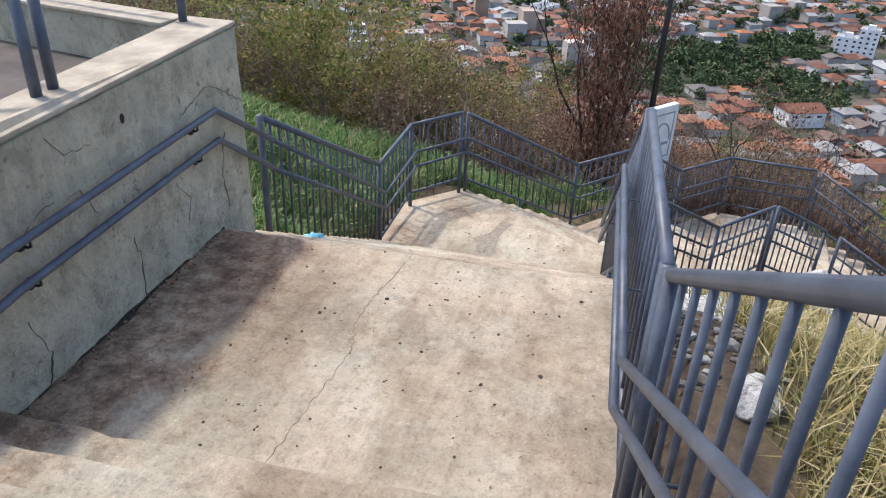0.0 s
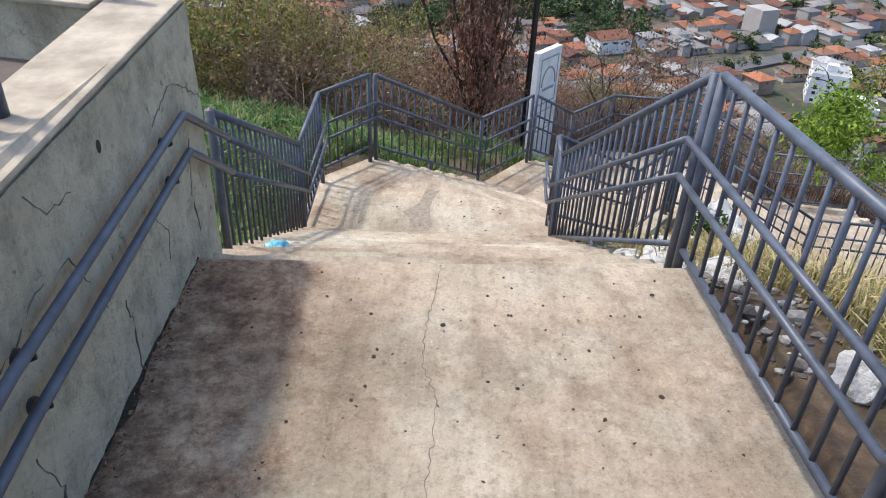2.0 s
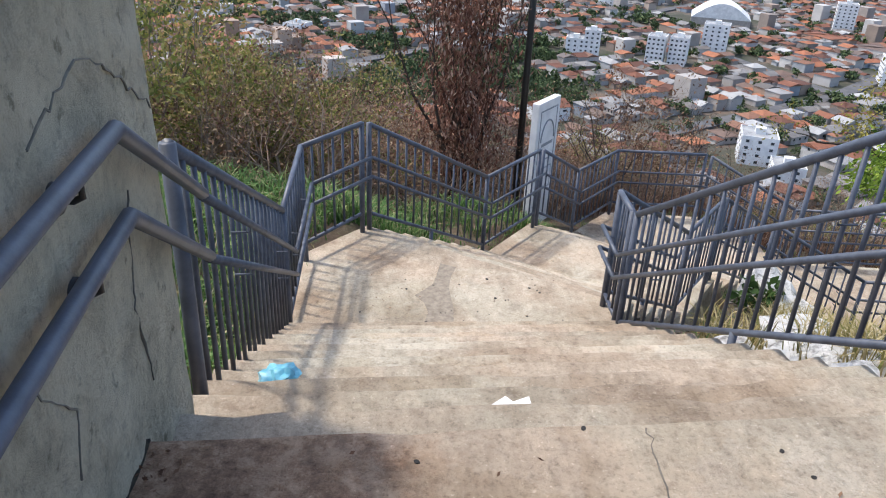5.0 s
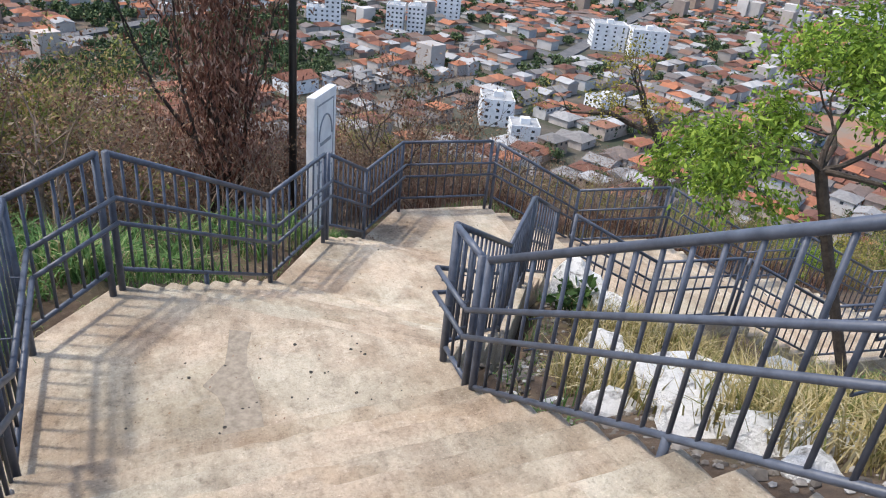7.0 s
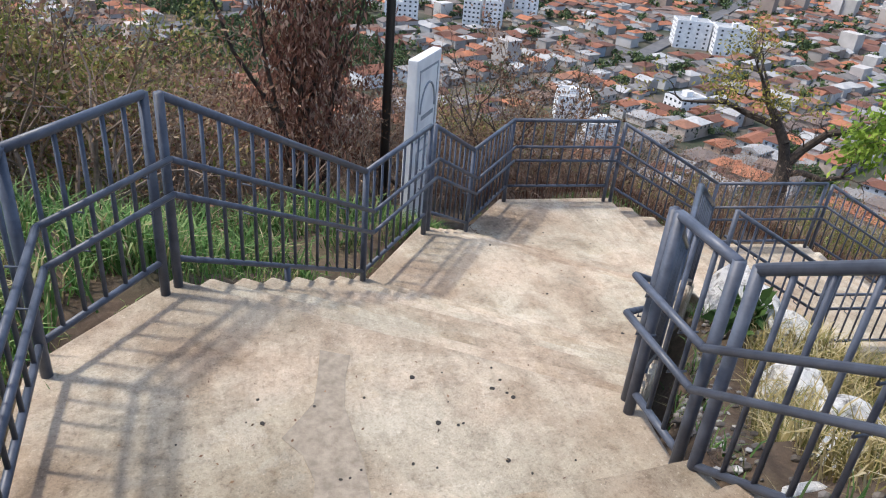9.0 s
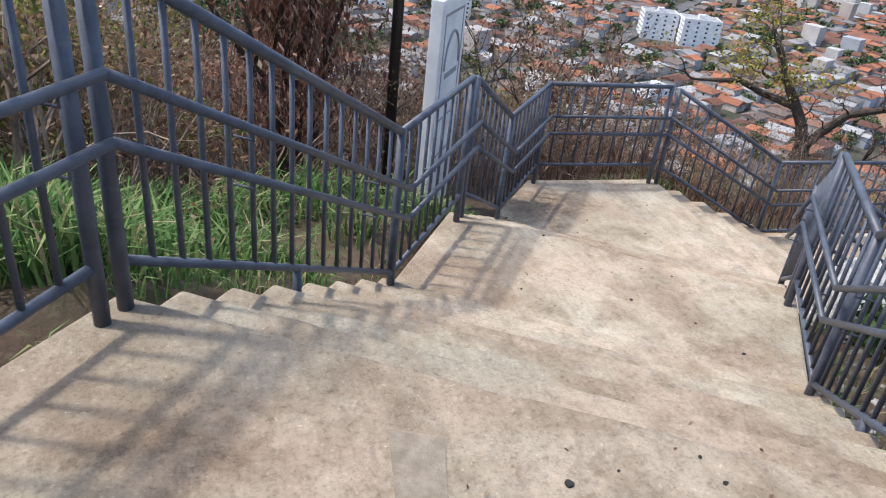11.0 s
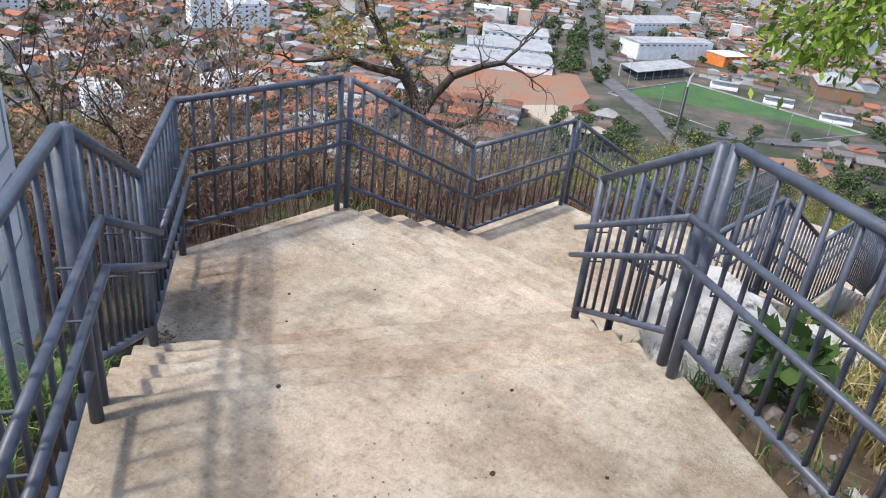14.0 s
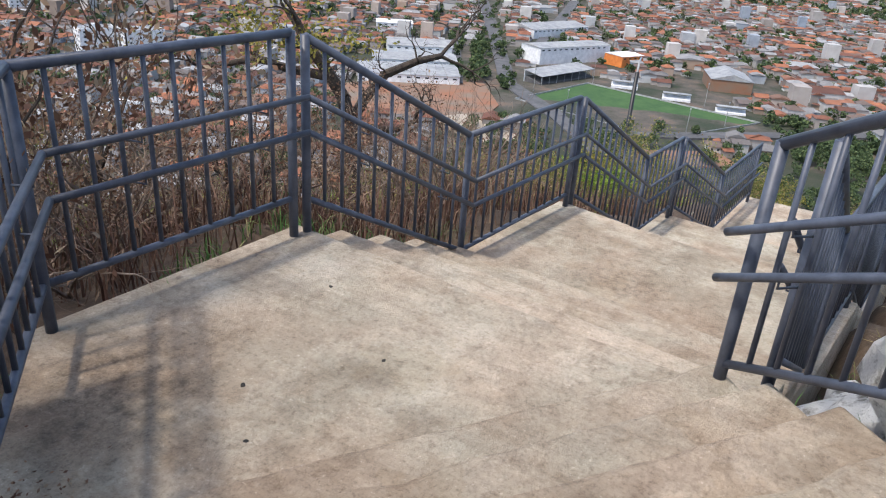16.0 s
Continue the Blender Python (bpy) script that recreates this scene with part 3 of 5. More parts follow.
# handrails fixed to the retaining wall
wall_rail = thing("wall_handrail", "double blue-grey tube handrail bracketed to the plastered wall", "handrail", (-2.1, 4, 1))
wall_inv = Matrix.Translation((2.1, -4, -1))
for hz in (0, -0.215):
    pts = [(-1.5, -0.7, 3.1 + hz), (-1.8, 2.75, 1.01 + hz), (-1.83, 3.15, 1.05 + hz), (-1.98, 5.12, 1.1 + hz), (-2.07, 6.02, (0.565 if hz == 0 else 0.305))]
    sh = Shape().path(pts, 0.023, 10)
    sh.v = [tuple(wall_inv @ Vector(v)) for v in sh.v]
    obj("rail_tube", sh, MAT_PAINT, wall_rail, smooth=True)
    for y in (3.28, 4.86):
        x = -1.83 - (y - 3.15) * 0.0755
        z = 1.05 + hz + (y - 3.15) * 0.026
        foot = -1.9 - (y - 2.85) * 0.0668
        sh = Shape().path([(x, y, z), (x, y, z - 0.05), (x - 0.02, y, z - 0.06), (foot - 0.02, y, z - 0.055)], 0.008, 8)
        sh.tube((foot + 0.03, y, z - 0.055), (foot - 0.004, y, z - 0.055), 0.034, n=14)
        sh.v = [tuple(wall_inv @ Vector(v)) for v in sh.v]
        obj("bracket", sh, MAT_BLACK, wall_rail, smooth=True)

# ---- sign and lamp pole ----
SIGN_L, SIGN_R = Vector((0.98, 16.0, 0)), Vector((1.5, 16.74, 0))
sd = (SIGN_R - SIGN_L).normalized()
sn = Vector((sd.y, -sd.x, 0))
sign = thing("sign_slab", "tall white painted slab sign with arch emblem, standing in grass", "sign", (SIGN_L.x, SIGN_L.y, -4.32))
sign_m = Matrix(((sd.x, sn.x, 0, 0), (sd.y, sn.y, 0, 0), (0, 0, 1, 0), (0, 0, 0, 1)))


def on_sign(shape):
    shape.v = [tuple(sign_m @ Vector(v)) for v in shape.v]
    return shape


SW, SH = (SIGN_R - SIGN_L).length, 2.5
obj("slab", on_sign(Shape().box((0, -0.14, 0), (SW, 0, SH))), MAT_SIGN, sign, bevel=0.015)


def frame_bars(x0, x1, z0, z1, w):
    sh = Shape()
    for lo, hi in (((x0, 0, z0), (x1, 0.004, z0 + w)), ((x0, 0, z1 - w), (x1, 0.004, z1)), ((x0, 0, z0 + w), (x0 + w, 0.004, z1 - w)), ((x1 - w, 0, z0 + w), (x1, 0.004, z1 - w))):
        sh.box((lo[0], 0.0, lo[2]), hi)
    return on_sign(sh)


obj("emblem_frame", frame_bars(0.1, SW - 0.1, SH - 1.15, SH - 0.15, 0.03), MAT_SIGNGREY, sign)
obj("notice_frame", frame_bars(0.14, SW - 0.14, SH - 1.75, SH - 1.3, 0.02), MAT_SIGNGREY, sign)
arch = Shape()
for k in range(16):
    a0, a1 = math.pi * k / 16, math.pi * (k + 1) / 16
    cx, cz, ra = SW / 2, SH - 0.75, 0.27
    arch.tube((cx + ra * math.cos(a0), 0.004, cz + 1.4 * ra * math.sin(a0)), (cx + ra * math.cos(a1), 0.004, cz + 1.4 * ra * math.sin(a1)), 0.016, n=6)
obj("emblem_arch", on_sign(arch), MAT_SIGNGREY, sign)
obj("text_bar", on_sign(Shape().box((0.24, 0, SH - 0.86), (SW - 0.2, 0.004, SH - 0.80))), MAT_SIGNGREY, sign)

pole = thing("lamp_pole", "slender black painted steel lamp pole", "pole", (0.95, 17.6, -4.9))
obj("pole_tube", Shape().tube((0, 0, -0.3), (0, 0, 8.5), 0.075, 0.055, 14), MAT_BLACK, pole, smooth=True)
obj("base_plate", Shape().tube((0, 0, -0.1), (0, 0, 0.03), 0.16, n=14), MAT_BLACK, pole)

# ---- town ----
rng = np.random.default_rng(7)
WIN = simple("dark_glass", (0.02, 0.025, 0.03), (0.06, 0.07, 0.08), 0.4, 0.15, 0)
TILE_STOPS = [(0, (0.1, 0.045, 0.032)), (0.22, (0.2, 0.08, 0.048)), (0.4, (0.38, 0.145, 0.072)), (0.55, (0.17, 0.105, 0.078)), (0.68, (0.14, 0.13, 0.125)), (0.86, (0.4, 0.4, 0.4)), (1, (0.12, 0.105, 0.095))]
HOUSE_STOPS = [(0, (0.6, 0.59, 0.58)), (0.22, (0.33, 0.29, 0.26)), (0.45, (0.6, 0.58, 0.56)), (0.6, (0.37, 0.27, 0.2)), (0.74, (0.26, 0.21, 0.18)), (0.88, (0.48, 0.47, 0.45)), (1, (0.28, 0.33, 0.4))]


def random_palette(name, stops, scale):
    """Colours by each object's own random number."""
    m, t, b = material(name)
    info = t.nodes.new("ShaderNodeObjectInfo")
    c = ramp(t, info.outputs["Random"], stops)
    n = noise_tex(t, coords(t), scale, 7, 0.7)
    c = mix(t, 0.75, c, ramp(t, n, [(0.32, (0.55, 0.55, 0.55)), (0.6, (1, 1, 1))]), "MULTIPLY")
    t.links.new(c, b.inputs["Base Color"])
    b.inputs["Roughness"].default_value = 0.9
    return m


MAT_TILE = random_palette("clay_roof_tiles", TILE_STOPS, 0.8)
MAT_HOUSE = random_palette("painted_house_wall", HOUSE_STOPS, 0.25)
MAT_TILE_FAR = island_palette("far_roofs", TILE_STOPS, 0.9, 0.15)
MAT_HOUSE_FAR = island_palette("far_walls", HOUSE_STOPS, 0.9, 0.1)
MAT_WHITE = simple("white_render", (0.6, 0.6, 0.61), (0.8, 0.8, 0.8), 0.3, 0.8, 0)
MAT_METALROOF = simple("grey_sheet_roof", (0.22, 0.225, 0.23), (0.38, 0.38, 0.375), 0.2, 0.6, 0)
MAT_ROAD = simple("town_asphalt", (0.07, 0.07, 0.075), (0.13, 0.127, 0.127), 0.15, 0.9, 0)
MAT_PITCH = simple("pitch_grass", (0.03, 0.08, 0.02), (0.055, 0.115, 0.03), 0.12, 0.95, 0)
MAT_REDEARTH = simple("bare_red_earth", (0.27, 0.115, 0.06), (0.19, 0.155, 0.118), 0.05, 0.95, 0)
MAT_ORANGE = simple("orange_sheet", (0.6, 0.17, 0.04), (0.75, 0.25, 0.06), 0.3, 0.6, 0)


def roof_shape(w, d, h, over, hip):
    """A pitched roof over a w by d plan, with its eaves."""
    a, b, t = w / 2 + over, d / 2 + over, 0.15
    k = b * 0.9 if hip else 0.0
    v = [(-a, -b, 0), (a, -b, 0), (a, b, 0), (-a, b, 0), (-a + k, 0, h), (a - k, 0, h)]
    v += [(x, y, z - t) for x, y, z in v[:4]]
    return v, [(0, 1, 5, 4), (2, 3, 4, 5), (1, 2, 5), (3, 0, 4), (0, 6, 7, 1), (1, 7, 8, 2), (2, 8, 9, 3), (3, 9, 6, 0), (9, 8, 7, 6)]


def house(w, d, h, pitch, hip, wings):
    ob = thing("house", "small painted house with a weathered clay tile roof", "house", (0, 0, -200), "town houses")
    body = Shape().box((-w / 2, -d / 2, -4), (w / 2, d / 2, h))
    roof = Shape().add(*roof_shape(w, d, pitch, 0.6, hip))
    roof.v = [(x, y, z + h) for x, y, z in roof.v]
    if wings:
        body.box((w / 2 - 0.5, -d / 2 + 0.7, -4), (w / 2 + 4, d / 2 - 2.5, h - 0.6))
        v, f = roof_shape(5, d - 3.2, pitch * 0.7, 0.5, False)
        roof.add([(x + w / 2 + 1.6, y - 0.9, z + h - 0.6) for x, y, z in v], f)
    obj("house_wall", body, MAT_HOUSE, ob)
    obj("house_roof", roof, MAT_TILE, ob)
    for k in range(3):
        x = -w / 2 + w * (k + 0.5) / 3
        obj("house_window", Shape().box((x - 0.55, -d / 2 - 0.04, h - 2.0), (x + 0.55, -d / 2 + 0.1, h - 0.8)), WIN, ob)
    obj("house_window", Shape().box((-w / 2 - 0.04, -0.6, h - 2.0), (-w / 2 + 0.1, 0.6, h - 0.8)), WIN, ob)
    return ob


HOUSES = [house(9, 11, 3.4, 1.8, True, False), house(8, 10, 3.2, 1.6, False, True), house(10, 9, 6.2, 1.7, True, False), house(12, 9, 3.6, 2.0, False, False),
          house(8, 8, 6.0, 1.5, False, True), house(11, 12, 3.5, 2.1, True, True)]

# kept clear in the town: centre x, y, radius
CLEAR = [(153, 291, 24), (325, 451, 32), (445, 144, 84), (372, 243, 56), (290, 705, 48), (573, 102, 41), (175, 507, 22), (68, 358, 11), (580, 230, 46), (496, 204, 34), (470, 290, 62), (226, 553, 16), (119, 524, 18), (398, 684, 16), (747, 603, 44), (599, 415, 24), (223, 320, 14)]
ROADS = [((330, 112), (389, 160), 10), ((389, 160), (452, 222), 12), ((452, 222), (667, 342), 12), ((667, 342), (1150, 620), 14), ((421, 246), (640, 372), 11), ((365, 140), (394, 96), 9), ((394, 96), (561, -68), 11), ((102, 323), (255, 425), 9), ((255, 425), (561, 714), 10), ((561, 714), (1190, 1088), 14), ((-68, 442), (374, 884), 10), ((561, 255), (1054, 408), 13), ((255, 425), (187, 714), 9)]


def free_spot(x, y, pad):
    if any((x - a) ** 2 + (y - b) ** 2 < (r + pad) ** 2 for a, b, r in CLEAR):
        return False
    for (ax, ay), (bx, by), w in ROADS:
        dx, dy = bx - ax, by - ay
        s = min(1, max(0, ((x - ax) * dx + (y - ay) * dy) / (dx * dx + dy * dy)))
        if math.hypot(x - ax - s * dx, y - ay - s * dy) < w / 2 + pad:
            return False
    return True


def g(x, y):
    return float(ground_z(np.array([x]), np.array([y]))[0])


def ribbon(ax, ay, bx, by, w, lift):
    n = max(2, int(math.hypot(bx - ax, by - ay) / 12))
    d = Vector((bx - ax, by - ay, 0)).normalized()
    s = Vector((-d.y, d.x, 0)) * (w / 2)
    sh = Shape()
    v = []
    for i in range(n + 1):
        p = Vector((ax + (bx - ax) * i / n, ay + (by - ay) * i / n, 0))
        z = g(p.x, p.y) + lift
        v += [(p.x + s.x, p.y + s.y, z), (p.x - s.x, p.y - s.y, z), (p.x + s.x, p.y + s.y, z - 2), (p.x - s.x, p.y - s.y, z - 2)]
    f = []
    for i in range(n):
        a, b = 4 * i, 4 * i + 4
        f += [(a + 1, b + 1, b, a), (a, b, b + 2, a + 2), (b + 1, a + 1, a + 3, b + 3)]
    return sh.add(v, f)


for k, ((ax, ay), (bx, by), w) in enumerate(ROADS):
    tagged(obj("road", ribbon(ax, ay, bx, by, w, 0.9 + 0.06 * k), MAT_ROAD), "grey asphalt town street", "road", kind="structure")

# streets of houses: near ones single, far ones joined
YAW = 0.42
cy_, sy_ = math.cos(YAW), math.sin(YAW)
near_spots, far_spots, tree_spots = [], [], []
for i in range(-110, 175):
    for j in range(-110, 155):
        if i % 9 == 8 or j % 5 == 4:
            continue
        u, v = i * 10.0 + rng.normal(0, 0.9), j * 11.5 + rng.normal(0, 0.9)
        x, y = u * cy_ - v * sy_, u * sy_ + v * cy_
        r, az = math.hypot(x, y), math.degrees(math.atan2(x, y))
        if not (262 < r < 1500 and -32 < az < 104):
            continue
        woods = 0.45 * math.sin(x * 0.017 + 1.0) * math.cos(y * 0.013 + 0.4) + 0.25 * math.sin(x * 0.05) * math.cos(y * 0.041) + (0.45 if az < 13 and r < 650 else 0) + (0.55 if az > 84 and r < 650 else 0) + (0.5 if 35 < az < 45 and 930 < r else 0)
        if not free_spot(x, y, 7):
            continue
        if az > 58 and r < 388:
            if rng.random() < 0.4:
                tree_spots.append((x + rng.normal(0, 4), y + rng.normal(0, 4)))
            continue
        if woods > 0.6 or rng.random() < 0.13:
            tree_spots.append((x + rng.normal(0, 3), y + rng.normal(0, 3)))
            if woods > 0.6:
                tree_spots += [(x + rng.normal(0, 6), y + rng.normal(0, 6)) for _ in range(2)]
            continue
        (near_spots if r < 560 else far_spots).append((x, y))
# sheds, lean-tos and yard trees between the houses
sheds = []
for x, y in near_spots + far_spots:
    if x * x + y * y < 1000 ** 2:
        for _ in range(2):
            px, py = x + rng.choice([-1, 1]) * rng.uniform(4, 7), y + rng.choice([-1, 1]) * rng.uniform(4, 7)
            if free_spot(px, py, 2.5):
                q = rng.random()
                if q < 0.55:
                    sheds.append((px, py))
                elif q < 0.78:
                    tree_spots.append((px, py))
near_spots.sort(key=lambda p: p[0] ** 2 + p[1] ** 2)
far_spots += near_spots[290:]
for k, (x, y) in enumerate(near_spots[:290]):
    turn = YAW * 57.3 + rng.choice([0, 90, 180, 270]) + rng.normal(0, 3)
    copy_thing(HOUSES[rng.integers(len(HOUSES))], pose(x, y, g(x, y) + 0.2, 0, 0, turn))
for h in HOUSES:
    for o in (*h.children_recursive, h):
        bpy.data.objects.remove(o)

for k in range(19000):
    r = 1450 + 3200 * rng.random() ** 0.8
    az = radians(-32 + 150 * rng.random())
    far_spots.append((r * math.sin(az), r * math.cos(az)))
walls, roofs = Shape(), Shape()
halls = []
while len(halls) < 110:
    r, az = rng.uniform(560, 2100), radians(rng.uniform(28, 88))
    if free_spot(r * math.sin(az), r * math.cos(az), 20):
        halls.append((r * math.sin(az), r * math.cos(az), 2.6))
far_spots = [(*p, 1.0) for p in far_spots] + [(*p, 0.55) for p in sheds] + halls
for x, y, part_size in far_spots:
    r = math.hypot(x, y)
    k = part_size if r < 1450 else 2.6
    w, d, h = rng.uniform(7.5, 11) * k, rng.uniform(8, 12) * k, rng.choice([3.3, 3.6, 6.2, 6.4]) * (1 if r < 1450 else 1.4)
    if part_size != 1:
        h = rng.choice([2.4, 2.8, 3.2]) * (1 if part_size < 1 else 2.4)
    elif rng.random() < 0.025:
        w, d, h = w * 1.1, d * 1.1, rng.uniform(9, 20)
    turn = Matrix.Rotation(YAW + (math.pi / 2 if rng.random() < 0.5 else 0) + rng.normal(0, 0.05), 3, "Z")
    z = g(x, y)
    v = [(-w / 2, -d / 2, -1), (w / 2, -d / 2, -1), (w / 2, d / 2, -1), (-w / 2, d / 2, -1), (-w / 2, -d / 2, h), (w / 2, -d / 2, h), (w / 2, d / 2, h), (-w / 2, d / 2, h)]
    put = lambda vs: [tuple(turn @ Vector(p) + Vector((x, y, z))) for p in vs]
    walls.add(put(v), [(0, 1, 5, 4), (1, 2, 6, 5), (2, 3, 7, 6), (3, 0, 4, 7), (4, 5, 6, 7)])
    if h < 9:
        rv, rf = roof_shape(w, d, rng.uniform(1.2, 2.2) * min(part_size, 1), 0.5, rng.random() < 0.5)
        roofs.add(put([(a, b, c + h) for a, b, c in rv]), rf[:4])
tagged(obj("distant_house_walls", walls, MAT_HOUSE_FAR), "dense distant town houses of mixed pale colours", "houses", kind="stuff")
tagged(obj("distant_house_roofs", roofs, MAT_TILE_FAR), "orange and grey roofs of the distant town", "roofs", kind="stuff")


def block(x, y, turn, w, d, floors, label, bays=4):
    """A white apartment building with its storeys of windows."""
    ob = thing("apartment_building", label, "building", (x, y, g(x, y)))
    ob.matrix_basis = pose(x, y, g(x, y), 0, 0, turn)
    H = floors * 3.0
    obj("building_wall", Shape().box((-w / 2, -d / 2, -3), (w / 2, d / 2, H)), MAT_WHITE, ob)
    sh = Shape()
    for lo, hi in (((-w / 2, -d / 2, H), (w / 2, -d / 2 + 0.3, H + 0.9)), ((-w / 2, d / 2 - 0.3, H), (w / 2, d / 2, H + 0.9)), ((-w / 2, -d / 2 + 0.3, H), (-w / 2 + 0.3, d / 2 - 0.3, H + 0.9)), ((w / 2 - 0.3, -d / 2 + 0.3, H), (w / 2, d / 2 - 0.3, H + 0.9))):
        sh.box(lo, hi)
    obj("parapet", sh, MAT_WHITE, ob)
    obj("roof_deck", Shape().box((-w / 2 + 0.35, -d / 2 + 0.35, H + 0.02), (w / 2 - 0.35, d / 2 - 0.35, H + 0.35)), MAT_METALROOF, ob)
    obj("water_tank_house", Shape().box((-2, -2, H + 0.3), (2.2, 1.8, H + 3)), MAT_WHITE, ob)
    pane = Shape().box((-0.7, -0.06, -0.6), (0.7, 0.06, 0.6)).mesh("building_window")
    pane.materials.append(WIN)
    for f in range(floors):
        for k in range(bays):
            p = obj("building_window", pane, None, ob)
            p.matrix_basis = pose(-w / 2 + w * (k + 0.5) / bays, -d / 2 - 0.02, f * 3 + 1.7)
            p = obj("building_window", pane, None, ob)
            p.matrix_basis = pose(-w / 2 - 0.02, -d / 2 + d * (k + 0.5) / bays, f * 3 + 1.7, 0, 0, 90)
    return ob


block(151, 303, -20, 15, 17, 4, "white apartment building with dark windows and flat roof", 3)
block(155, 281, -20, 13, 13, 2, "white annex with flat grey roof", 2)
block(315, 462, -22, 24, 17, 6, "long white apartment building with rows of windows", 4)
block(335, 442, -22, 26, 18, 6, "white apartment building with grey window stripes", 4)
block(115, 524, -15, 13, 12, 4, "white stepped apartment house with flat roof", 3)
block(126, 521, -15, 11, 12, 6, "white apartment house with a roof terrace", 3)
block(168, 508, -25, 12, 15, 6, "pale apartment block with grey window stripes", 4)
block(183, 506, -25, 12, 15, 6, "pale apartment block with grey window stripes", 4)
block(226, 552, -25, 18, 16, 7, "white apartment block with dark windows", 4)
block(398, 684, -25, 17, 17, 8, "pale blue-white apartment block in the town", 4)
block(223, 320, 10, 17, 13, 2, "white two-storey house with flat roof", 4)
block(992, 684, -35, 26, 20, 9, "pale multi-storey apartment block in the town", 5)
for x, y, fl in ((-85, 561, 3), (204, 785, 5), (561, 952, 6), (348, 884, 6), (952, 952, 7), (1400, 1324, 15), (1292, 561, 8), (884, 510, 5), (1500, 1500, 12), (1210, 1010, 9), (1245, 985, 8), (1180, 1060, 8), (2330, 1072, 22)):
    k = 1 if fl < 9 else 1.7
    block(x, y, -25, (15 + (fl % 3) * 3) * k, 17 * k, fl, "pale multi-storey apartment block in the town", 4)


def hall(name, label, x, y, turn, w, d, h, rise, mat, wall=None):
    ob = thing(name, label, "building")
    ob.matrix_basis = pose(x, y, g(x, y), 0, 0, turn)
    obj("hall_wall", Shape().box((-w / 2, -d / 2, -3), (w / 2, d / 2, h)), wall or MAT_WHITE, ob)
    sh = Shape()
    v, f = roof_shape(w, d, rise, 0.5, False)
    obj("hall_roof", sh.add([(a, b, c + h + 0.15) for a, b, c in v], f), mat, ob)
    for k in range(int(w / 6)):
        obj("hall_window", Shape().box((-w / 2 + 6 * k + 1.5, -d / 2 - 0.05, h - 2.2), (-w / 2 + 6 * k + 4, -d / 2 + 0.1, h - 1.2)), WIN, ob)
    return ob


hall("warehouse", "long white warehouse with pale sheet roof", 416, 280, -54, 66, 40, 6, 1.8, MAT_METALROOF)
hall("warehouse", "long white warehouse with pale sheet roof", 458, 302, -54, 60, 34, 6.5, 1.8, MAT_METALROOF)
hall("warehouse", "brick hall with a grey pitched roof", 572.9, 102, 20, 38.4, 28.8, 8.75, 4.2, MAT_METALROOF, MAT_REDEARTH)
hall("warehouse", "white sheet-roofed shed in the town", 502, 326, -54, 50, 34, 8.75, 3.5, MAT_METALROOF)
hall("warehouse", "white sheet-roofed shed in the town", 714, 306, -20, 80, 40, 8.75, 3.5, MAT_METALROOF)
hall("warehouse", "orange-clad flat shed beside the pitch", 602, 190, -26, 24, 20, 8.75, 0.84, MAT_WHITE, MAT_ORANGE)
hall("grandstand", "white roofed grandstand building beside the pitch", 580, 232, -26, 76, 24, 13, 1.4, MAT_METALROOF)
hall("villa", "two-storey white house with orange tile roof and verandas", 68, 358, 25, 18, 13, 7, 2.8, MAT_TILE)
hall("warehouse", "wide white sheet-roofed hall in the town", 747, 603, -35, 62, 46, 9, 2.2, MAT_METALROOF)
hall("warehouse", "cream hall with a flat pale roof", 599, 415, -54, 34, 26, 8, 1.0, MAT_WHITE)
dome = thing("sports_hall", "white arched-roof sports hall", "building")
dome.matrix_basis = pose(290, 705, g(290, 705), 0, 0, -20) @ Matrix.Diagonal((0.8, 0.8, 0.95, 1))
sh = Shape()
arcs = [(-33 + 66 * k / 16, 7 + 14 * math.sin(math.pi * k / 16)) for k in range(17)]
v = [(x, -27, z) for x, z in arcs] + [(x, 27, z) for x, z in arcs]
sh.add(v, [(k, k + 1, 18 + k, 17 + k) for k in range(16)] + [tuple(range(16, -1, -1)), tuple(range(17, 34))])
obj("arched_roof", sh, MAT_WHITE, dome)
obj("hall_wall", Shape().box((-32.6, -26.6, -3), (32.6, 26.6, 7.2)), MAT_HOUSE, dome)

# football pitch
PITCH = [(388, 99), (413, 198), (496, 181), (470, 62)]
tagged(obj("football_pitch", Shape().prism(PITCH, -125, -104.5), MAT_PITCH), "green football pitch behind a white kerb wall", "pitch", kind="structure")
pz = -104.5
kerb = thing("pitch_wall", "low white wall round the football pitch", "wall", kind="structure")
for a, b in zip(PITCH, PITCH[1:] + PITCH[:1]):
    d = (Vector((*b, 0)) - Vector((*a, 0))).normalized()
    s = Vector((-d.y, d.x, 0)) * 0.22
    obj("wall_side", Shape().prism([(a[0] + s.x, a[1] + s.y), (a[0] - s.x, a[1] - s.y), (b[0] - s.x, b[1] - s.y), (b[0] + s.x, b[1] + s.y)], pz - 3, pz + 0.9), MAT_METALROOF, kerb)
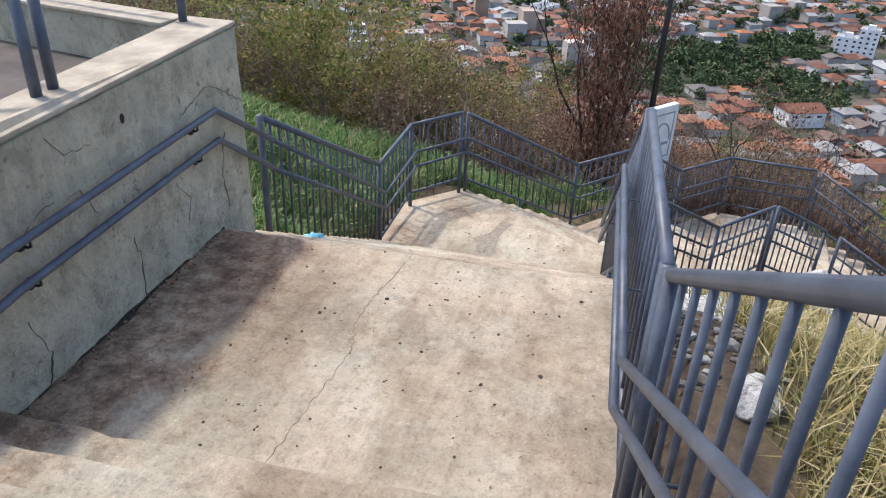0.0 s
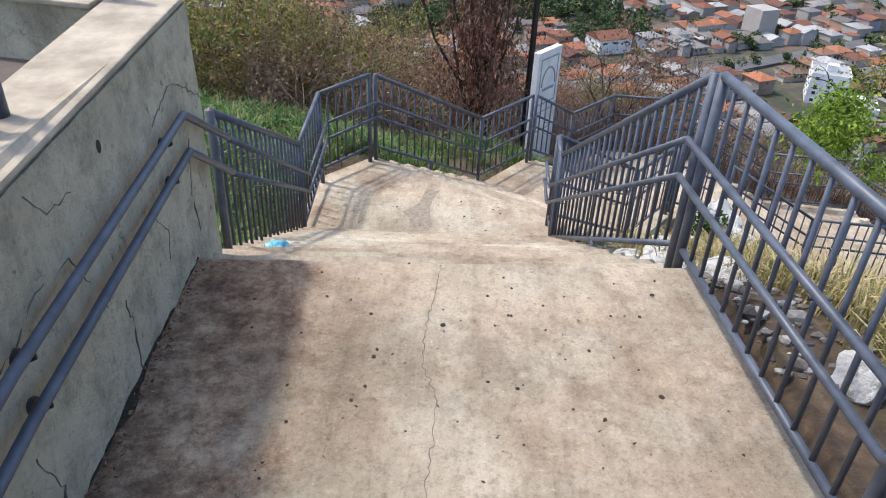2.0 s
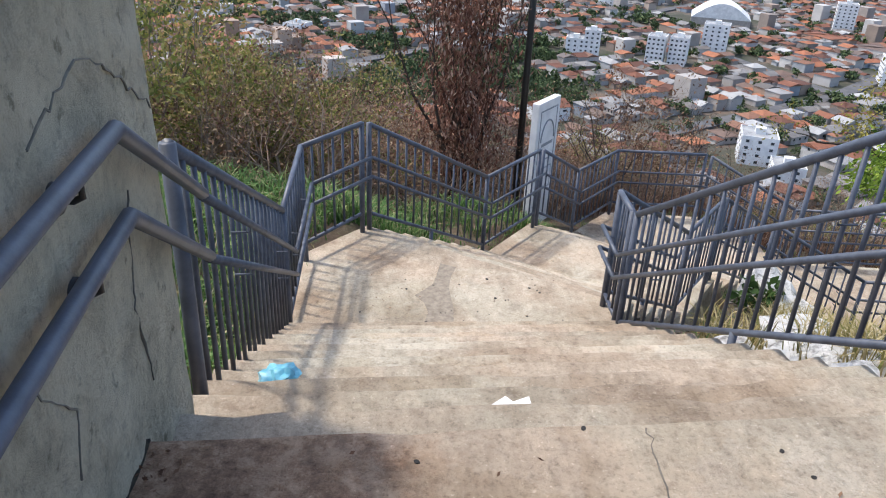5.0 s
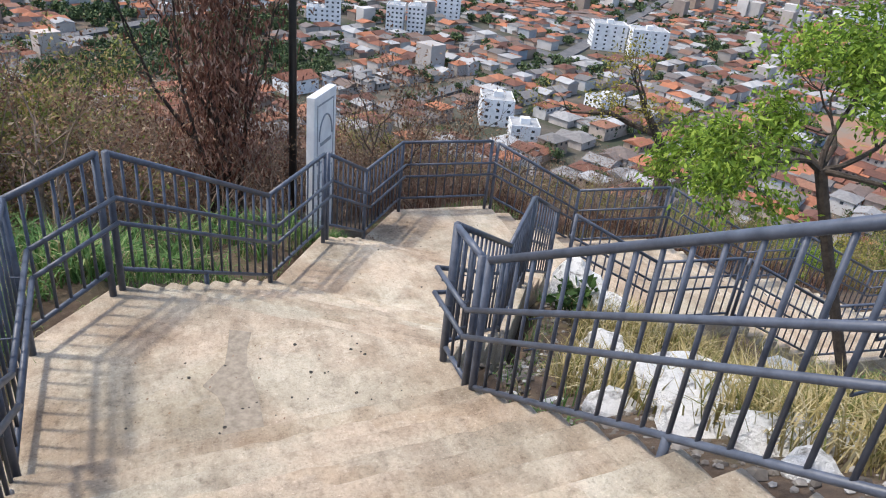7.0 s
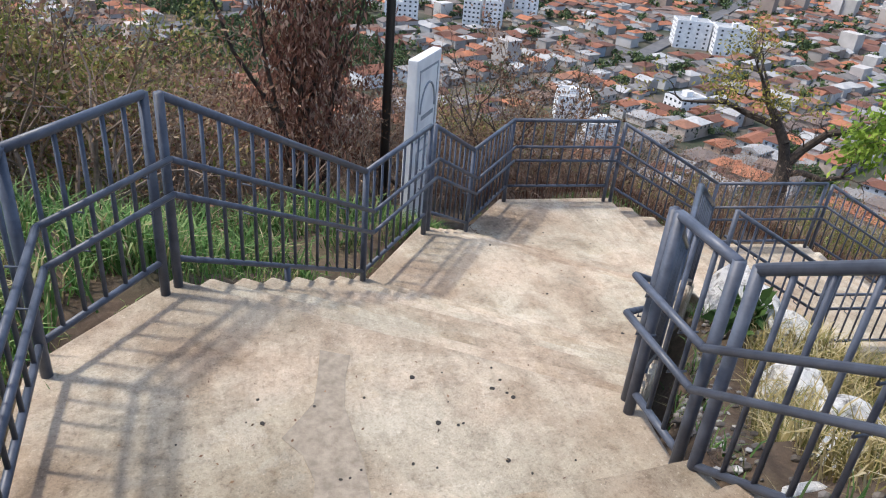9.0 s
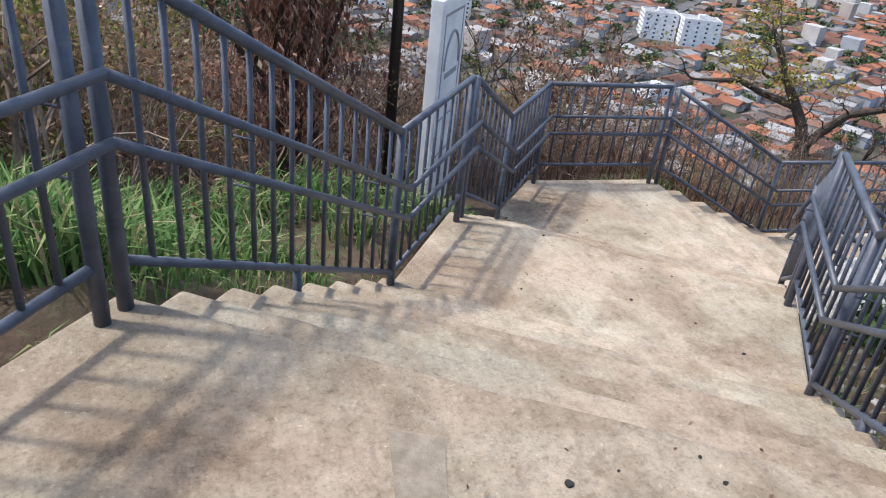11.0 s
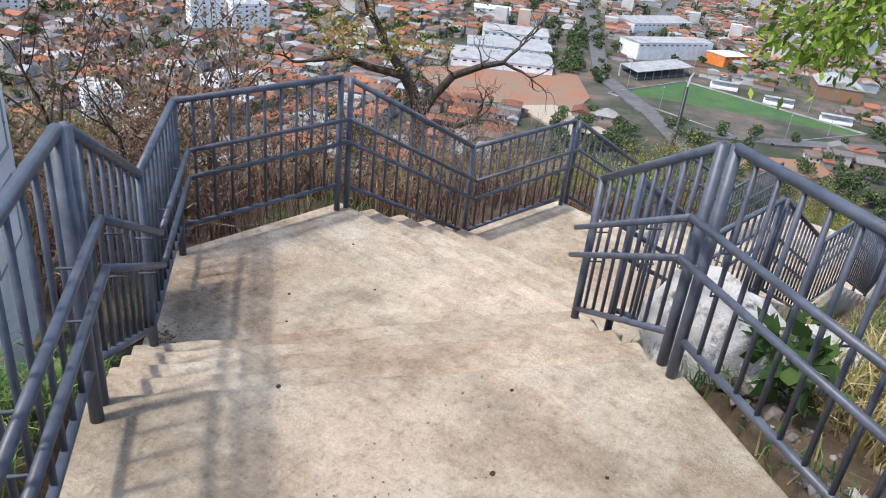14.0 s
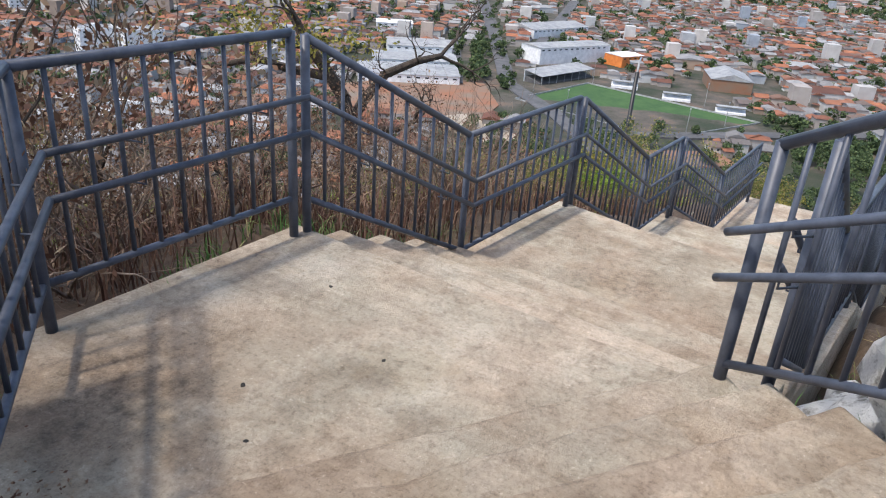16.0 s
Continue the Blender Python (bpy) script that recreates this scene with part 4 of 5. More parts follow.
for x, y in ((506, 158), (495, 119), (483, 82)):
    stand = thing("spectator_stand", "small roofed spectator stand beside the pitch", "stand")
    stand.matrix_basis = pose(x, y, pz, 0, 0, -72)
    obj("stand_roof", Shape().box((-9, -2.5, 4), (9, 2.5, 4.3)), MAT_METALROOF, stand)
    obj("bench_block", Shape().add([(-9, -2.5, -2), (9, -2.5, -2), (9, 2.5, -2), (-9, 2.5, -2), (-9, -2.5, 0.8), (9, -2.5, 0.8), (9, 2.5, 2.6), (-9, 2.5, 2.6)], [(0, 1, 5, 4), (1, 2, 6, 5), (2, 3, 7, 6), (3, 0, 4, 7), (4, 5, 6, 7)]), MAT_WHITE, stand)
for x, y in ((410, 92), (402, 160), (493, 100), (503, 180), (445, 78), (445, 200)):
    mast = thing("floodlight_mast", "thin grey floodlight mast beside the pitch", "mast", (x, y, pz))
    obj("mast_pole", Shape().tube((0, 0, -2), (0, 0, 14), 0.2, 0.12, 8), MAT_METALROOF, mast)
    obj("lamp_head", Shape().box((-0.8, -0.3, 13.6), (0.8, 0.3, 14.3)), MAT_METALROOF, mast)
roofed = thing("roofed_terrace", "long grey-roofed spectator terrace behind the pitch", "stand")
roofed.matrix_basis = pose(497, 203, pz, 0, 0, -15)
obj("stand_roof", Shape().add([(-31, -8, 5.2), (31, -8, 5.2), (31, 8, 7.4), (-31, 8, 7.4), (-31, -8, 5.5), (31, -8, 5.5), (31, 8, 7.7), (-31, 8, 7.7)], [(3, 2, 1, 0), (4, 5, 6, 7), (0, 1, 5, 4), (1, 2, 6, 5), (2, 3, 7, 6), (3, 0, 4, 7)]), MAT_METALROOF, roofed)
obj("back_wall", Shape().box((-31, 7.2, -3), (31, 7.6, 7.2)), MAT_WHITE, roofed)
obj("bench_block", Shape().add([(-30, -6, -2), (30, -6, -2), (30, 7, -2), (-30, 7, -2), (-30, -6, 0.4), (30, -6, 0.4), (30, 7, 3.4), (-30, 7, 3.4)], [(0, 1, 5, 4), (1, 2, 6, 5), (2, 3, 7, 6), (3, 0, 4, 7), (4, 5, 6, 7)]), MAT_ROAD, roofed)
for k in range(8):
    obj("stand_post", Shape().tube((-30 + 60 * k / 7, -7.4, -2), (-30 + 60 * k / 7, -7.4, 5.3), 0.2, n=8), MAT_METALROOF, roofed)
SLAB = [(330, 212), (352, 200), (328, 150), (306, 165)]
tagged(obj("concrete_yard", Shape().prism(SLAB, -125, [g(x, y) + 1.1 for x, y in SLAB]), MAT_COPING), "pale concrete yard below the hill", "pavement", kind="structure")
SCAR = [(333, 97), (353, 102), (380, 70), (361, 54), (344, 74)]
tagged(obj("earth_scar", Shape().prism(SCAR, -125, [g(x, y) + 0.9 for x, y in SCAR]), MAT_REDEARTH), "bare red earth scar below the pitch", "ground", kind="structure")
LOT = [(303, 218), (348, 303), (408, 280), (445, 238), (388, 197), (333, 184)]
tagged(obj("bare_lot", Shape().prism(LOT, -125, [g(x, y) + 0.7 for x, y in LOT]), MAT_REDEARTH), "bare orange-red earth lot below the hill", "ground", kind="structure")


# trees of the town
def crown_quads(cx, cy, cz, rx, rz, count, size):
    """Small tilted leaf clumps filling an uneven crown."""
    lobes = rng.normal(0, 0.45, (5, 3)) * (rx, rx, rz * 0.6)
    which = rng.integers(0, 5, count)
    d = rng.normal(0, 1, (count, 3))
    d /= np.linalg.norm(d, axis=1)[:, None]
    p = lobes[which] + d * rng.uniform(0.35, 0.62, (count, 1)) * (rx, rx, rz)
    p[:, 2] = np.maximum(p[:, 2], -rz * 0.75)
    a = rng.normal(0, 1, (count, 3))
    a /= np.linalg.norm(a, axis=1)[:, None]
    b = np.cross(a, rng.normal(0, 1, (count, 3)))
    b /= np.linalg.norm(b, axis=1)[:, None]
    s = size * rng.uniform(0.6, 1.3, (count, 1))
    c = p + (cx, cy, cz)
    return np.stack([c - a * s, c - b * s * 0.7, c + a * s, c + b * s * 0.7], 1)


far_leaves = []
for k in range(6500):
    r = 600 + 3600 * rng.random()
    az = radians(-32 + 150 * rng.random())
    tree_spots.append((r * math.sin(az), r * math.cos(az)))
for (ax, ay), (bx, by), w in ROADS[:8]:
    for s in np.arange(0.05, 1, 0.12):
        tree_spots.append((ax + (bx - ax) * s + rng.normal(0, 2) + 7, ay + (by - ay) * s + rng.normal(0, 2)))
for k in range(300):
    r, az = rng.uniform(150, 320), radians(rng.uniform(-32, 108) if k < 190 else rng.uniform(66, 108))
    tree_spots.append((r * math.sin(az), r * math.cos(az)))
for k in range(120):
    x, y = rng.uniform(270, 400), rng.uniform(-40, 160)
    if free_spot(x, y, 1) and not (330 < x < 380 and 56 < y < 100):
        tree_spots.append((x, y))
for k in range(60):
    s = rng.random()
    tree_spots.append((438 + 220 * s + rng.normal(0, 2.5), 236 + 122 * s + rng.normal(0, 2.5)))
for k in range(26):
    s = rng.random()
    tree_spots.append((378 + 70 * s + rng.normal(0, 1), 164 + 62 * s + rng.normal(0, 1)))
for x, y in tree_spots:
    if any((x - a) ** 2 + (y - b) ** 2 < (r_ * 0.8) ** 2 for a, b, r_ in CLEAR[:6]):
        continue
    rr = math.hypot(x, y)
    k = rng.uniform(2.4, 5.0) * (1 if rr < 1300 else 2.0) * (0.75 if rr < 330 else 1)
    far_leaves.append(crown_quads(x, y, g(x, y) + k * 1.0, k, k * 0.85, 320 if rr < 420 else 130 if rr < 700 else 40, k * (0.14 if rr < 420 else 0.24 if rr < 700 else 0.36)))
tagged(soup("town_trees", np.concatenate(far_leaves), 4, MAT_FARTREE), "dark green tree crowns among the houses", "trees", kind="stuff")

# ---- plants ----
def frames_of(d):
    d = d / np.linalg.norm(d, axis=1)[:, None]
    s = np.cross(d, rng.normal(0, 1, d.shape))
    return d, s / np.linalg.norm(s, axis=1)[:, None]


def leaf_quads(points, ways, length, width):
    """Pointed leaves from each point along its way, folded at the middle: two quads that share an edge are kept as one diamond."""
    d, s = frames_of(ways)
    k = rng.uniform(0.65, 1.3, (len(points), 1))
    tip, mid = points + d * length * k, points + d * length * 0.45 * k
    return np.stack([points, mid - s * width * k * 0.5, tip, mid + s * width * k * 0.5], 1)


class Plant:
    """Limbs grown by splitting; remembers where twigs end."""

    def __init__(self, seed):
        self.r, self.shape, self.tips, self.along = random.Random(seed), Shape(), [], []

    def grow(self, p, d, length, radius, level, split=(2, 3), bend=0.25, lift=0.05, spread=0.7, keep=0.72, sides=6):
        r = self.r
        parts = 3 if level > 0 else 2
        for k in range(parts):
            d = (d + Vector((r.gauss(0, bend), r.gauss(0, bend), r.gauss(0, bend) + lift))).normalized()
            q = p + d * (length / parts)
            r1 = radius * (0.86 if level else 0.6)
            self.shape.tube(p, q, radius, r1, max(3, sides), False)
            p, radius = q, r1
            if level <= 1:
                self.along.append((p.copy(), d.copy()))
        if level == 0:
            self.tips.append((p, d))
            return
        for k in range(r.randint(*split)):
            side = Vector((r.gauss(0, 1), r.gauss(0, 1), r.gauss(0, 0.6)))
            e = (d + side.normalized() * spread).normalized()
            self.grow(p, e, length * keep * r.uniform(0.75, 1.15), radius * 0.74, level - 1, split, bend, lift, spread, keep, sides - 1)

    def leaves(self, per, scatter, length, width, droop, tips_only=False):
        spots = self.tips if tips_only else self.tips + self.along
        base = np.array([tuple(p) for p, _ in spots for _ in range(per)])
        way = np.array([tuple(d) for _, d in spots for _ in range(per)])
        base = base + rng.normal(0, scatter, base.shape)
        way = way * 0.6 + rng.normal(0, 0.7, way.shape) + (0, 0, droop)
        return leaf_quads(base, way, length, width)


def shrub(name, label, seed, height, stems, leaf_mat, per, leaf, spread=0.55, level=3):
    ob = thing(name, label, "shrub", (0, 0, -300), "hillside shrubs")
    pl = Plant(seed)
    for k in range(stems):
        a = 6.283 * k / stems + pl.r.uniform(-0.4, 0.4)
        tilt = pl.r.uniform(0.15, 0.6)
        d = Vector((math.cos(a) * tilt, math.sin(a) * tilt, 1)).normalized()
        pl.grow(Vector((math.cos(a) * 0.12, math.sin(a) * 0.12, -0.25)), d, height * pl.r.uniform(0.28, 0.42), 0.02 * height / 3 + 0.008, level, (2, 3), 0.2, 0.06, spread, 0.74, 5)
    obj("branchwork", pl.shape, MAT_TWIG, ob)
    if per:
        soup("foliage", pl.leaves(per, 0.09, leaf, leaf * 0.45, -0.1), 4, leaf_mat, ob)
    return ob


KINDS = [
    shrub("shrub", "dry brown shrub with curled dead leaves", 1, 2.6, 7, MAT_DRYLEAF, 4, 0.065),
    shrub("shrub", "dry brown shrub with curled dead leaves", 2, 3.0, 8, MAT_DRYLEAF, 3, 0.055),
    shrub("shrub", "olive-green shrub with yellowing leaves", 3, 3.0, 8, MAT_OLIVE, 7, 0.075),
    shrub("shrub", "olive-green shrub with yellowing leaves", 4, 2.4, 9, MAT_OLIVE, 7, 0.07),
    shrub("shrub", "bare grey-brown thicket of leafless twigs", 5, 2.6, 9, MAT_DRYLEAF, 0, 0.1),
    shrub("shrub", "bare grey-brown thicket of leafless twigs", 6, 2.0, 9, MAT_DRYLEAF, 1, 0.06),
    shrub("shrub", "leafy green hillside shrub", 8, 2.4, 8, MAT_GREEN, 8, 0.08),
    shrub("shrub", "sparse yellow-green hillside shrub", 9, 2.6, 8, MAT_YELLOWGREEN, 4, 0.09),
]


def clear_view(x, y):
    """Keeps the slope before the gnarled tree open."""
    ax, ay, bx, by = 6.5, 17.2, 15.6, 25.4
    s = min(1, max(0, ((x - ax) * (bx - ax) + (y - ay) * (by - ay)) / ((bx - ax) ** 2 + (by - ay) ** 2)))
    return math.hypot(x - ax - s * (bx - ax), y - ay - s * (by - ay)) > 1.7


def place_shrubs(count, x0, x1, y0, y1, weights, lo, hi, gap, test=lambda x, y: True, clear=3.6):
    spots = []
    for _ in range(count * 30):
        if len(spots) >= count:
            break
        x, y = rng.uniform(x0, x1), rng.uniform(y0, y1)
        d, _z = stairs_near(np.array([x]), np.array([y]))
        if d[0] < clear or not test(x, y) or any((x - a) ** 2 + (y - b) ** 2 < gap * gap for a, b in spots):
            continue
        spots.append((x, y))
        kind = KINDS[rng.choice(len(KINDS), p=np.array([*weights] + [0] * (len(KINDS) - len(weights))) / sum(weights))]
        c = copy_thing(kind, pose(x, y, g(x, y), 0, 0, rng.uniform(0, 360)))
        k = rng.uniform(lo, hi)
        c.scale = (k, k, k * rng.uniform(0.85, 1.15))


# thicket behind the grass bank, then the slope towards the town
place_shrubs(34, -13, -2.2, 14.6, 18.5, (5, 5, 2.6, 2.2, 7, 6, 2), 1.05, 1.4, 0.95)
place_shrubs(48, -16, -0.5, 18, 28, (5, 5, 3, 2.5, 6, 5, 2.6), 0.95, 1.5, 1.1)
place_shrubs(46, -3, 6, 17.6, 26, (3, 3, 0, 0, 8, 7, 0), 0.95, 1.3, 0.8)
place_shrubs(20, 1.6, 11, 17.5, 19.2, (4, 4, 0, 0, 7, 7, 0), 0.5, 0.8, 0.6, clear=2.55)
place_shrubs(30, 2.5, 16, 18.6, 27, (5, 5, 1, 0, 6, 6, 0), 0.7, 1.0, 0.8, clear_view)
place_shrubs(60, -25, 30, 27, 60, (4, 4, 4, 3, 4, 3, 1), 0.9, 1.3, 2.0, clear_view)
place_shrubs(80, 14, 60, -6, 40, (2, 2, 5, 5, 2, 2, 4, 5), 0.8, 1.3, 1.8, lambda x, y: x + y > 30 and clear_view(x, y))
place_shrubs(6, 17.5, 22, 15.5, 20, (0, 0, 1, 0, 0, 0, 0, 5), 0.8, 1.2, 1.0)
place_shrubs(12, 10.5, 17, 17.8, 21, (0, 0, 2, 3, 0, 0, 4), 0.45, 0.75, 0.9)
for x, y, kind, k in ((-6.1, 18.2, 7, 1.45), (-7.6, 17.4, 2, 1.4), (-4.7, 19.8, 7, 1.35), (-9.0, 18.6, 6, 1.4), (-5.4, 20.5, 6, 1.4), (-3.2, 20.8, 2, 1.3)):
    c = copy_thing(KINDS[kind], pose(x, y, g(x, y), 0, 0, 70 * x))
    c.scale = (k, k, k * 1.1)
for k in KINDS:
    for o in (*k.children_recursive, k):
        bpy.data.objects.remove(o)

# tall dead tree hung with red-brown leaves
dead = thing("dead_tree", "tall tree hung with dead red-brown leaves", "tree", (-0.15, 18.7, g(-0.15, 18.7)))
pl = Plant(21)
for k in range(6):
    a = 1.05 * k
    pl.grow(Vector((0.14 * math.cos(a), 0.14 * math.sin(a), -0.3)), Vector((0.16 * math.cos(a), 0.16 * math.sin(a), 1)).normalized(), 1.9 + 0.25 * (k % 3), 0.085, 4, (2, 2), 0.1, 0.2, 0.38, 0.8, 8)
obj("trunk", pl.shape, MAT_BARK, dead)
low = []
for k in range(900):
    h = rng.uniform(1.2, 5.2)
    a, q = rng.uniform(0, 6.28), abs(rng.normal(0, 0.5)) + 0.15
    low.append((Vector((q * math.cos(a), q * math.sin(a), h)), Vector((0, 0, -1))))
pl.along += low
soup("crown", pl.leaves(9, 0.19, 0.14, 0.036, -1.0), 4, MAT_REDLEAF, dead)

# broad green tree inside the bend of the stairs
GT = (6.4, 11.45)
gt_z = g(*GT)
gt_h = -1.46 - gt_z
green = thing("green_tree", "leafy bright green tree inside the stair bend", "tree", (*GT, gt_z))
pl = Plant(33)
pl.shape.path([(0.95, -0.95, g(7.25, 10.55) - gt_z - 0.2), (0.75, -0.8, 0.9), (0.3, -0.3, gt_h * 0.7), (0, 0, gt_h + 0.03)], 0.075, 9)
for k, (dx, dy) in enumerate(((-0.8, 0.2), (0.6, 0.5), (0.25, -0.75), (-0.15, 0.1), (-0.5, 0.75), (0.7, -0.2))):
    pl.grow(Vector((0, 0, gt_h)), Vector((dx, dy, 0.55)).normalized(), 0.78, 0.045, 4, (2, 3), 0.2, 0.02, 0.72, 0.7, 7)
obj("trunk", pl.shape, MAT_BARK, green)
soup("crown", pl.leaves(13, 0.13, 0.095, 0.036, -0.5), 4, MAT_GREEN, green)

# gnarled half-bare tree below the far landing
bare = thing("gnarled_tree", "gnarled half-bare tree with sparse yellow-green leaves", "tree", (15.1, 24.3, g(15.1, 24.3) + 0.5))
pl = Plant(48)
ax, ay = 0.73, -0.68


def limb(points, r0, r1):
    """A bent limb; each point is how far along the slope and how high."""
    pts = [Vector((u * ax, u * ay + 0.15 * math.sin(3 * u), h)) for u, h in points]
    for i in range(len(pts) - 1):
        k = i / (len(pts) - 1)
        pl.shape.tube(pts[i], pts[i + 1], r0 + (r1 - r0) * k, r0 + (r1 - r0) * (i + 1) / (len(pts) - 1), 9, False)
    for i in range(1, len(pts) - 1):
        if pts[i].z > 3.3:
            for k in range(2):
                e = Vector((pl.r.gauss(0, 1), pl.r.gauss(0, 1), pl.r.uniform(0.2, 1.2))).normalized()
                pl.grow(pts[i], e, pl.r.uniform(0.45, 0.75), 0.028, 3, (2, 3), 0.3, 0.02, 0.8, 0.74, 5)
    return pts[-1], (pts[-1] - pts[-2]).normalized()


limb([(0.4, -0.9), (0.25, 1.2), (0.05, 2.4), (0.0, 3.2)], 0.31, 0.23)
p, d = limb([(0.0, 3.15), (-0.3, 3.9), (-0.75, 4.6), (-1.0, 5.0)], 0.19, 0.11)
for k in range(4):
    pl.grow(p, (d + Vector((0.5 * math.cos(1.6 * k), 0.5 * math.sin(1.6 * k), 0.5))).normalized(), 0.95, 0.06, 3, (2, 3), 0.25, 0.04, 0.7, 0.72, 6)
p, d = limb([(-0.6, 4.35), (-1.4, 4.5), (-2.2, 4.75), (-3.0, 4.6)], 0.12, 0.06)
pl.grow(p, d, 0.9, 0.05, 3, (2, 3), 0.3, 0.04, 0.8, 0.72, 6)
leafy_tips = [q for q in pl.tips if q[0].z > 4.9]
p, d = limb([(0.02, 3.2), (0.45, 3.75), (0.9, 4.4), (1.5, 4.75), (2.3, 4.85)], 0.15, 0.07)
for k in range(3):
    pl.grow(p, (d + Vector((0.3 * k - 0.3, 0.2, 0.4 * k - 0.2))).normalized(), 0.9, 0.05, 3, (2, 3), 0.3, 0.05, 0.8, 0.72, 6)
p, d = limb([(0.05, 2.9), (0.6, 3.05), (1.1, 3.0), (1.5, 3.25)], 0.12, 0.06)
for k in range(4):
    pl.grow(p, (d + Vector((0.4 * math.cos(1.6 * k), 0.4 * math.sin(1.6 * k), 0.5))).normalized(), 0.62, 0.04, 3, (2, 3), 0.35, 0.0, 0.9, 0.75, 5)
obj("trunk", pl.shape, MAT_BARK, bare)
pl.tips, pl.along = leafy_tips, []
soup("crown", pl.leaves(8, 0.2, 0.13, 0.06, -0.2), 4, MAT_YELLOWGREEN, bare)


# small dark leafless trees beyond the far railing
def bare_tree(x, y, height, seed):
    ob = thing("bare_tree", "small leafless tree with dark crooked branches", "tree", (x, y, g(x, y)), "leafless trees")
    pl = Plant(seed)
    for k in range(2):
        a = pl.r.uniform(0, 6.28)
        pl.grow(Vector((0.06 * k, 0, -0.3)), Vector((0.3 * math.cos(a), 0.3 * math.sin(a), 1)).normalized(), height * 0.38, 0.055, 4, (2, 3), 0.24, 0.08, 0.75, 0.74, 7)
    obj("trunk", pl.shape, MAT_BARK, ob)
    soup("dead_leaves", pl.leaves(1, 0.06, 0.07, 0.03, -0.3, True), 4, MAT_DRYLEAF, ob)


for k, (x, y, h) in enumerate(((4.75, 19.6, 3.2), (3.1, 19.1, 3.3), (6.4, 19.2, 2.6), (7.9, 20.3, 3.0), (9.6, 19.0, 2.4), (2.2, 20.4, 3.4), (11.6, 20.2, 2.6))):
    bare_tree(x, y, h, 70 + k)


# ---- grass ----
def grass(name, label, mat, spots, lo, hi, width, lean):
    """Bent blades, each its own small strip."""
    spots = np.asarray(spots)
    k = len(spots)
    z = ground_z(spots[:, 0], spots[:, 1])
    p = np.stack([spots[:, 0], spots[:, 1], z - 0.03], 1)
    a = rng.uniform(0, 2 * math.pi, k)
    side = np.stack([np.cos(a), np.sin(a), np.zeros(k)], 1)
    out = np.stack([-np.sin(a), np.cos(a), np.zeros(k)], 1)
    h = rng.uniform(lo, hi, (k, 1))
    bend = rng.uniform(0.3, 1.0, (k, 1)) * lean
    up = np.array([0, 0, 1.0])
    m = p + up * h * 0.6 + out * h * bend * 0.35
    t = p + up * h * (1 - 0.35 * bend) + out * h * bend
    w = width * rng.uniform(0.6, 1.3, (k, 1))
    verts = np.stack([p - side * w, p + side * w, m - side * w * 0.8, m + side * w * 0.8, t], 1).reshape(-1, 3)
    faces = []
    for i in range(k):
        b = 5 * i
        faces += [(b, b + 1, b + 3, b + 2), (b + 2, b + 3, b + 4)]
    me = bpy.data.meshes.new(name)
    me.from_pydata(verts.tolist(), [], faces)
    me.materials.append(mat)
    return tagged(new(name, me), label, "grass", kind="stuff")


def tufts(count, per, x0, x1, y0, y1, near, test, spread):
    out = []
    while len(out) < count * per:
        x, y = rng.uniform(x0, x1), rng.uniform(y0, y1)
        if test(x, y):
            c = rng.normal(0, spread, (per, 2)) + (x, y)
            d, _z = stairs_near(c[:, 0], c[:, 1])
            out += [tuple(q) for q, e in zip(c, d) if e > near]
    return out


bank = lambda x, y: (y > 6.2 and x < -2.3 and y < 17.5) or (y > 11.2 and x < 1.4 and x < (y - 12.2) * 0.72)
grass("green_grass", "long fresh green grass on the bank behind the railing", MAT_GRASS, tufts(420, 36, -8.0, 1.6, 6, 16.2, 2.1, bank, 0.12), 0.22, 0.6, 0.011, 1.0)
grass("verge_grass", "dark green grass close behind the railing", MAT_GRASS, tufts(210, 30, -5.2, -1.6, 6.0, 12.9, 1.9, lambda x, y: x < -2.5 or y > 11.6, 0.12), 0.15, 0.5, 0.009, 1.0)
inner = lambda x, y: x > 1.0 and y < 13.2 and x + (13.0 - y) * 0.2 > 1.2
grass("dry_grass", "straw-coloured dry grass among whitewashed rocks", MAT_STRAW, tufts(1150, 26, 1.0, 5.6, 0.5, 12.6, 2.32, inner, 0.15) + tufts(260, 24, 5, 11, 3, 13.2, 1.95, inner, 0.17), 0.2, 0.55, 0.007, 0.9)
grass("weed_grass", "green weeds at the edges of the steps", MAT_GRASS, tufts(110, 16, -3, 7, 8, 18, 1.66, lambda x, y: 1.62 < stairs_near(np.array([x]), np.array([y]))[0][0] < 2.1, 0.07), 0.08, 0.28, 0.006, 0.9)
grass("edge_weeds", "green and straw weeds against the step ends", MAT_GRASS, [(0.66 + 0.95 * s - 0.8 * q + rng.normal(0, 0.02), 14.72 + 1.15 * s + 0.62 * q) for s, q in zip(rng.random(900), 0.04 + 0.3 * rng.random(900))], 0.1, 0.34, 0.006, 0.9)
grass("slope_grass", "dry brown scrub stalks on the slope beyond the railing", MAT_STALK, tufts(560, 16, 2, 18, 16.6, 22, 1.8, lambda x, y: y > 17.25 - max(0, x - 3) * 0.13, 0.17), 0.3, 0.85, 0.007, 0.8)
grass("low_weeds", "bright green weeds on the lower slope", MAT_GRASS, tufts(300, 16, 8, 30, 3, 13, 2.1, lambda x, y: x + y * 0.3 > 12, 0.3), 0.25, 0.7, 0.014, 0.9)


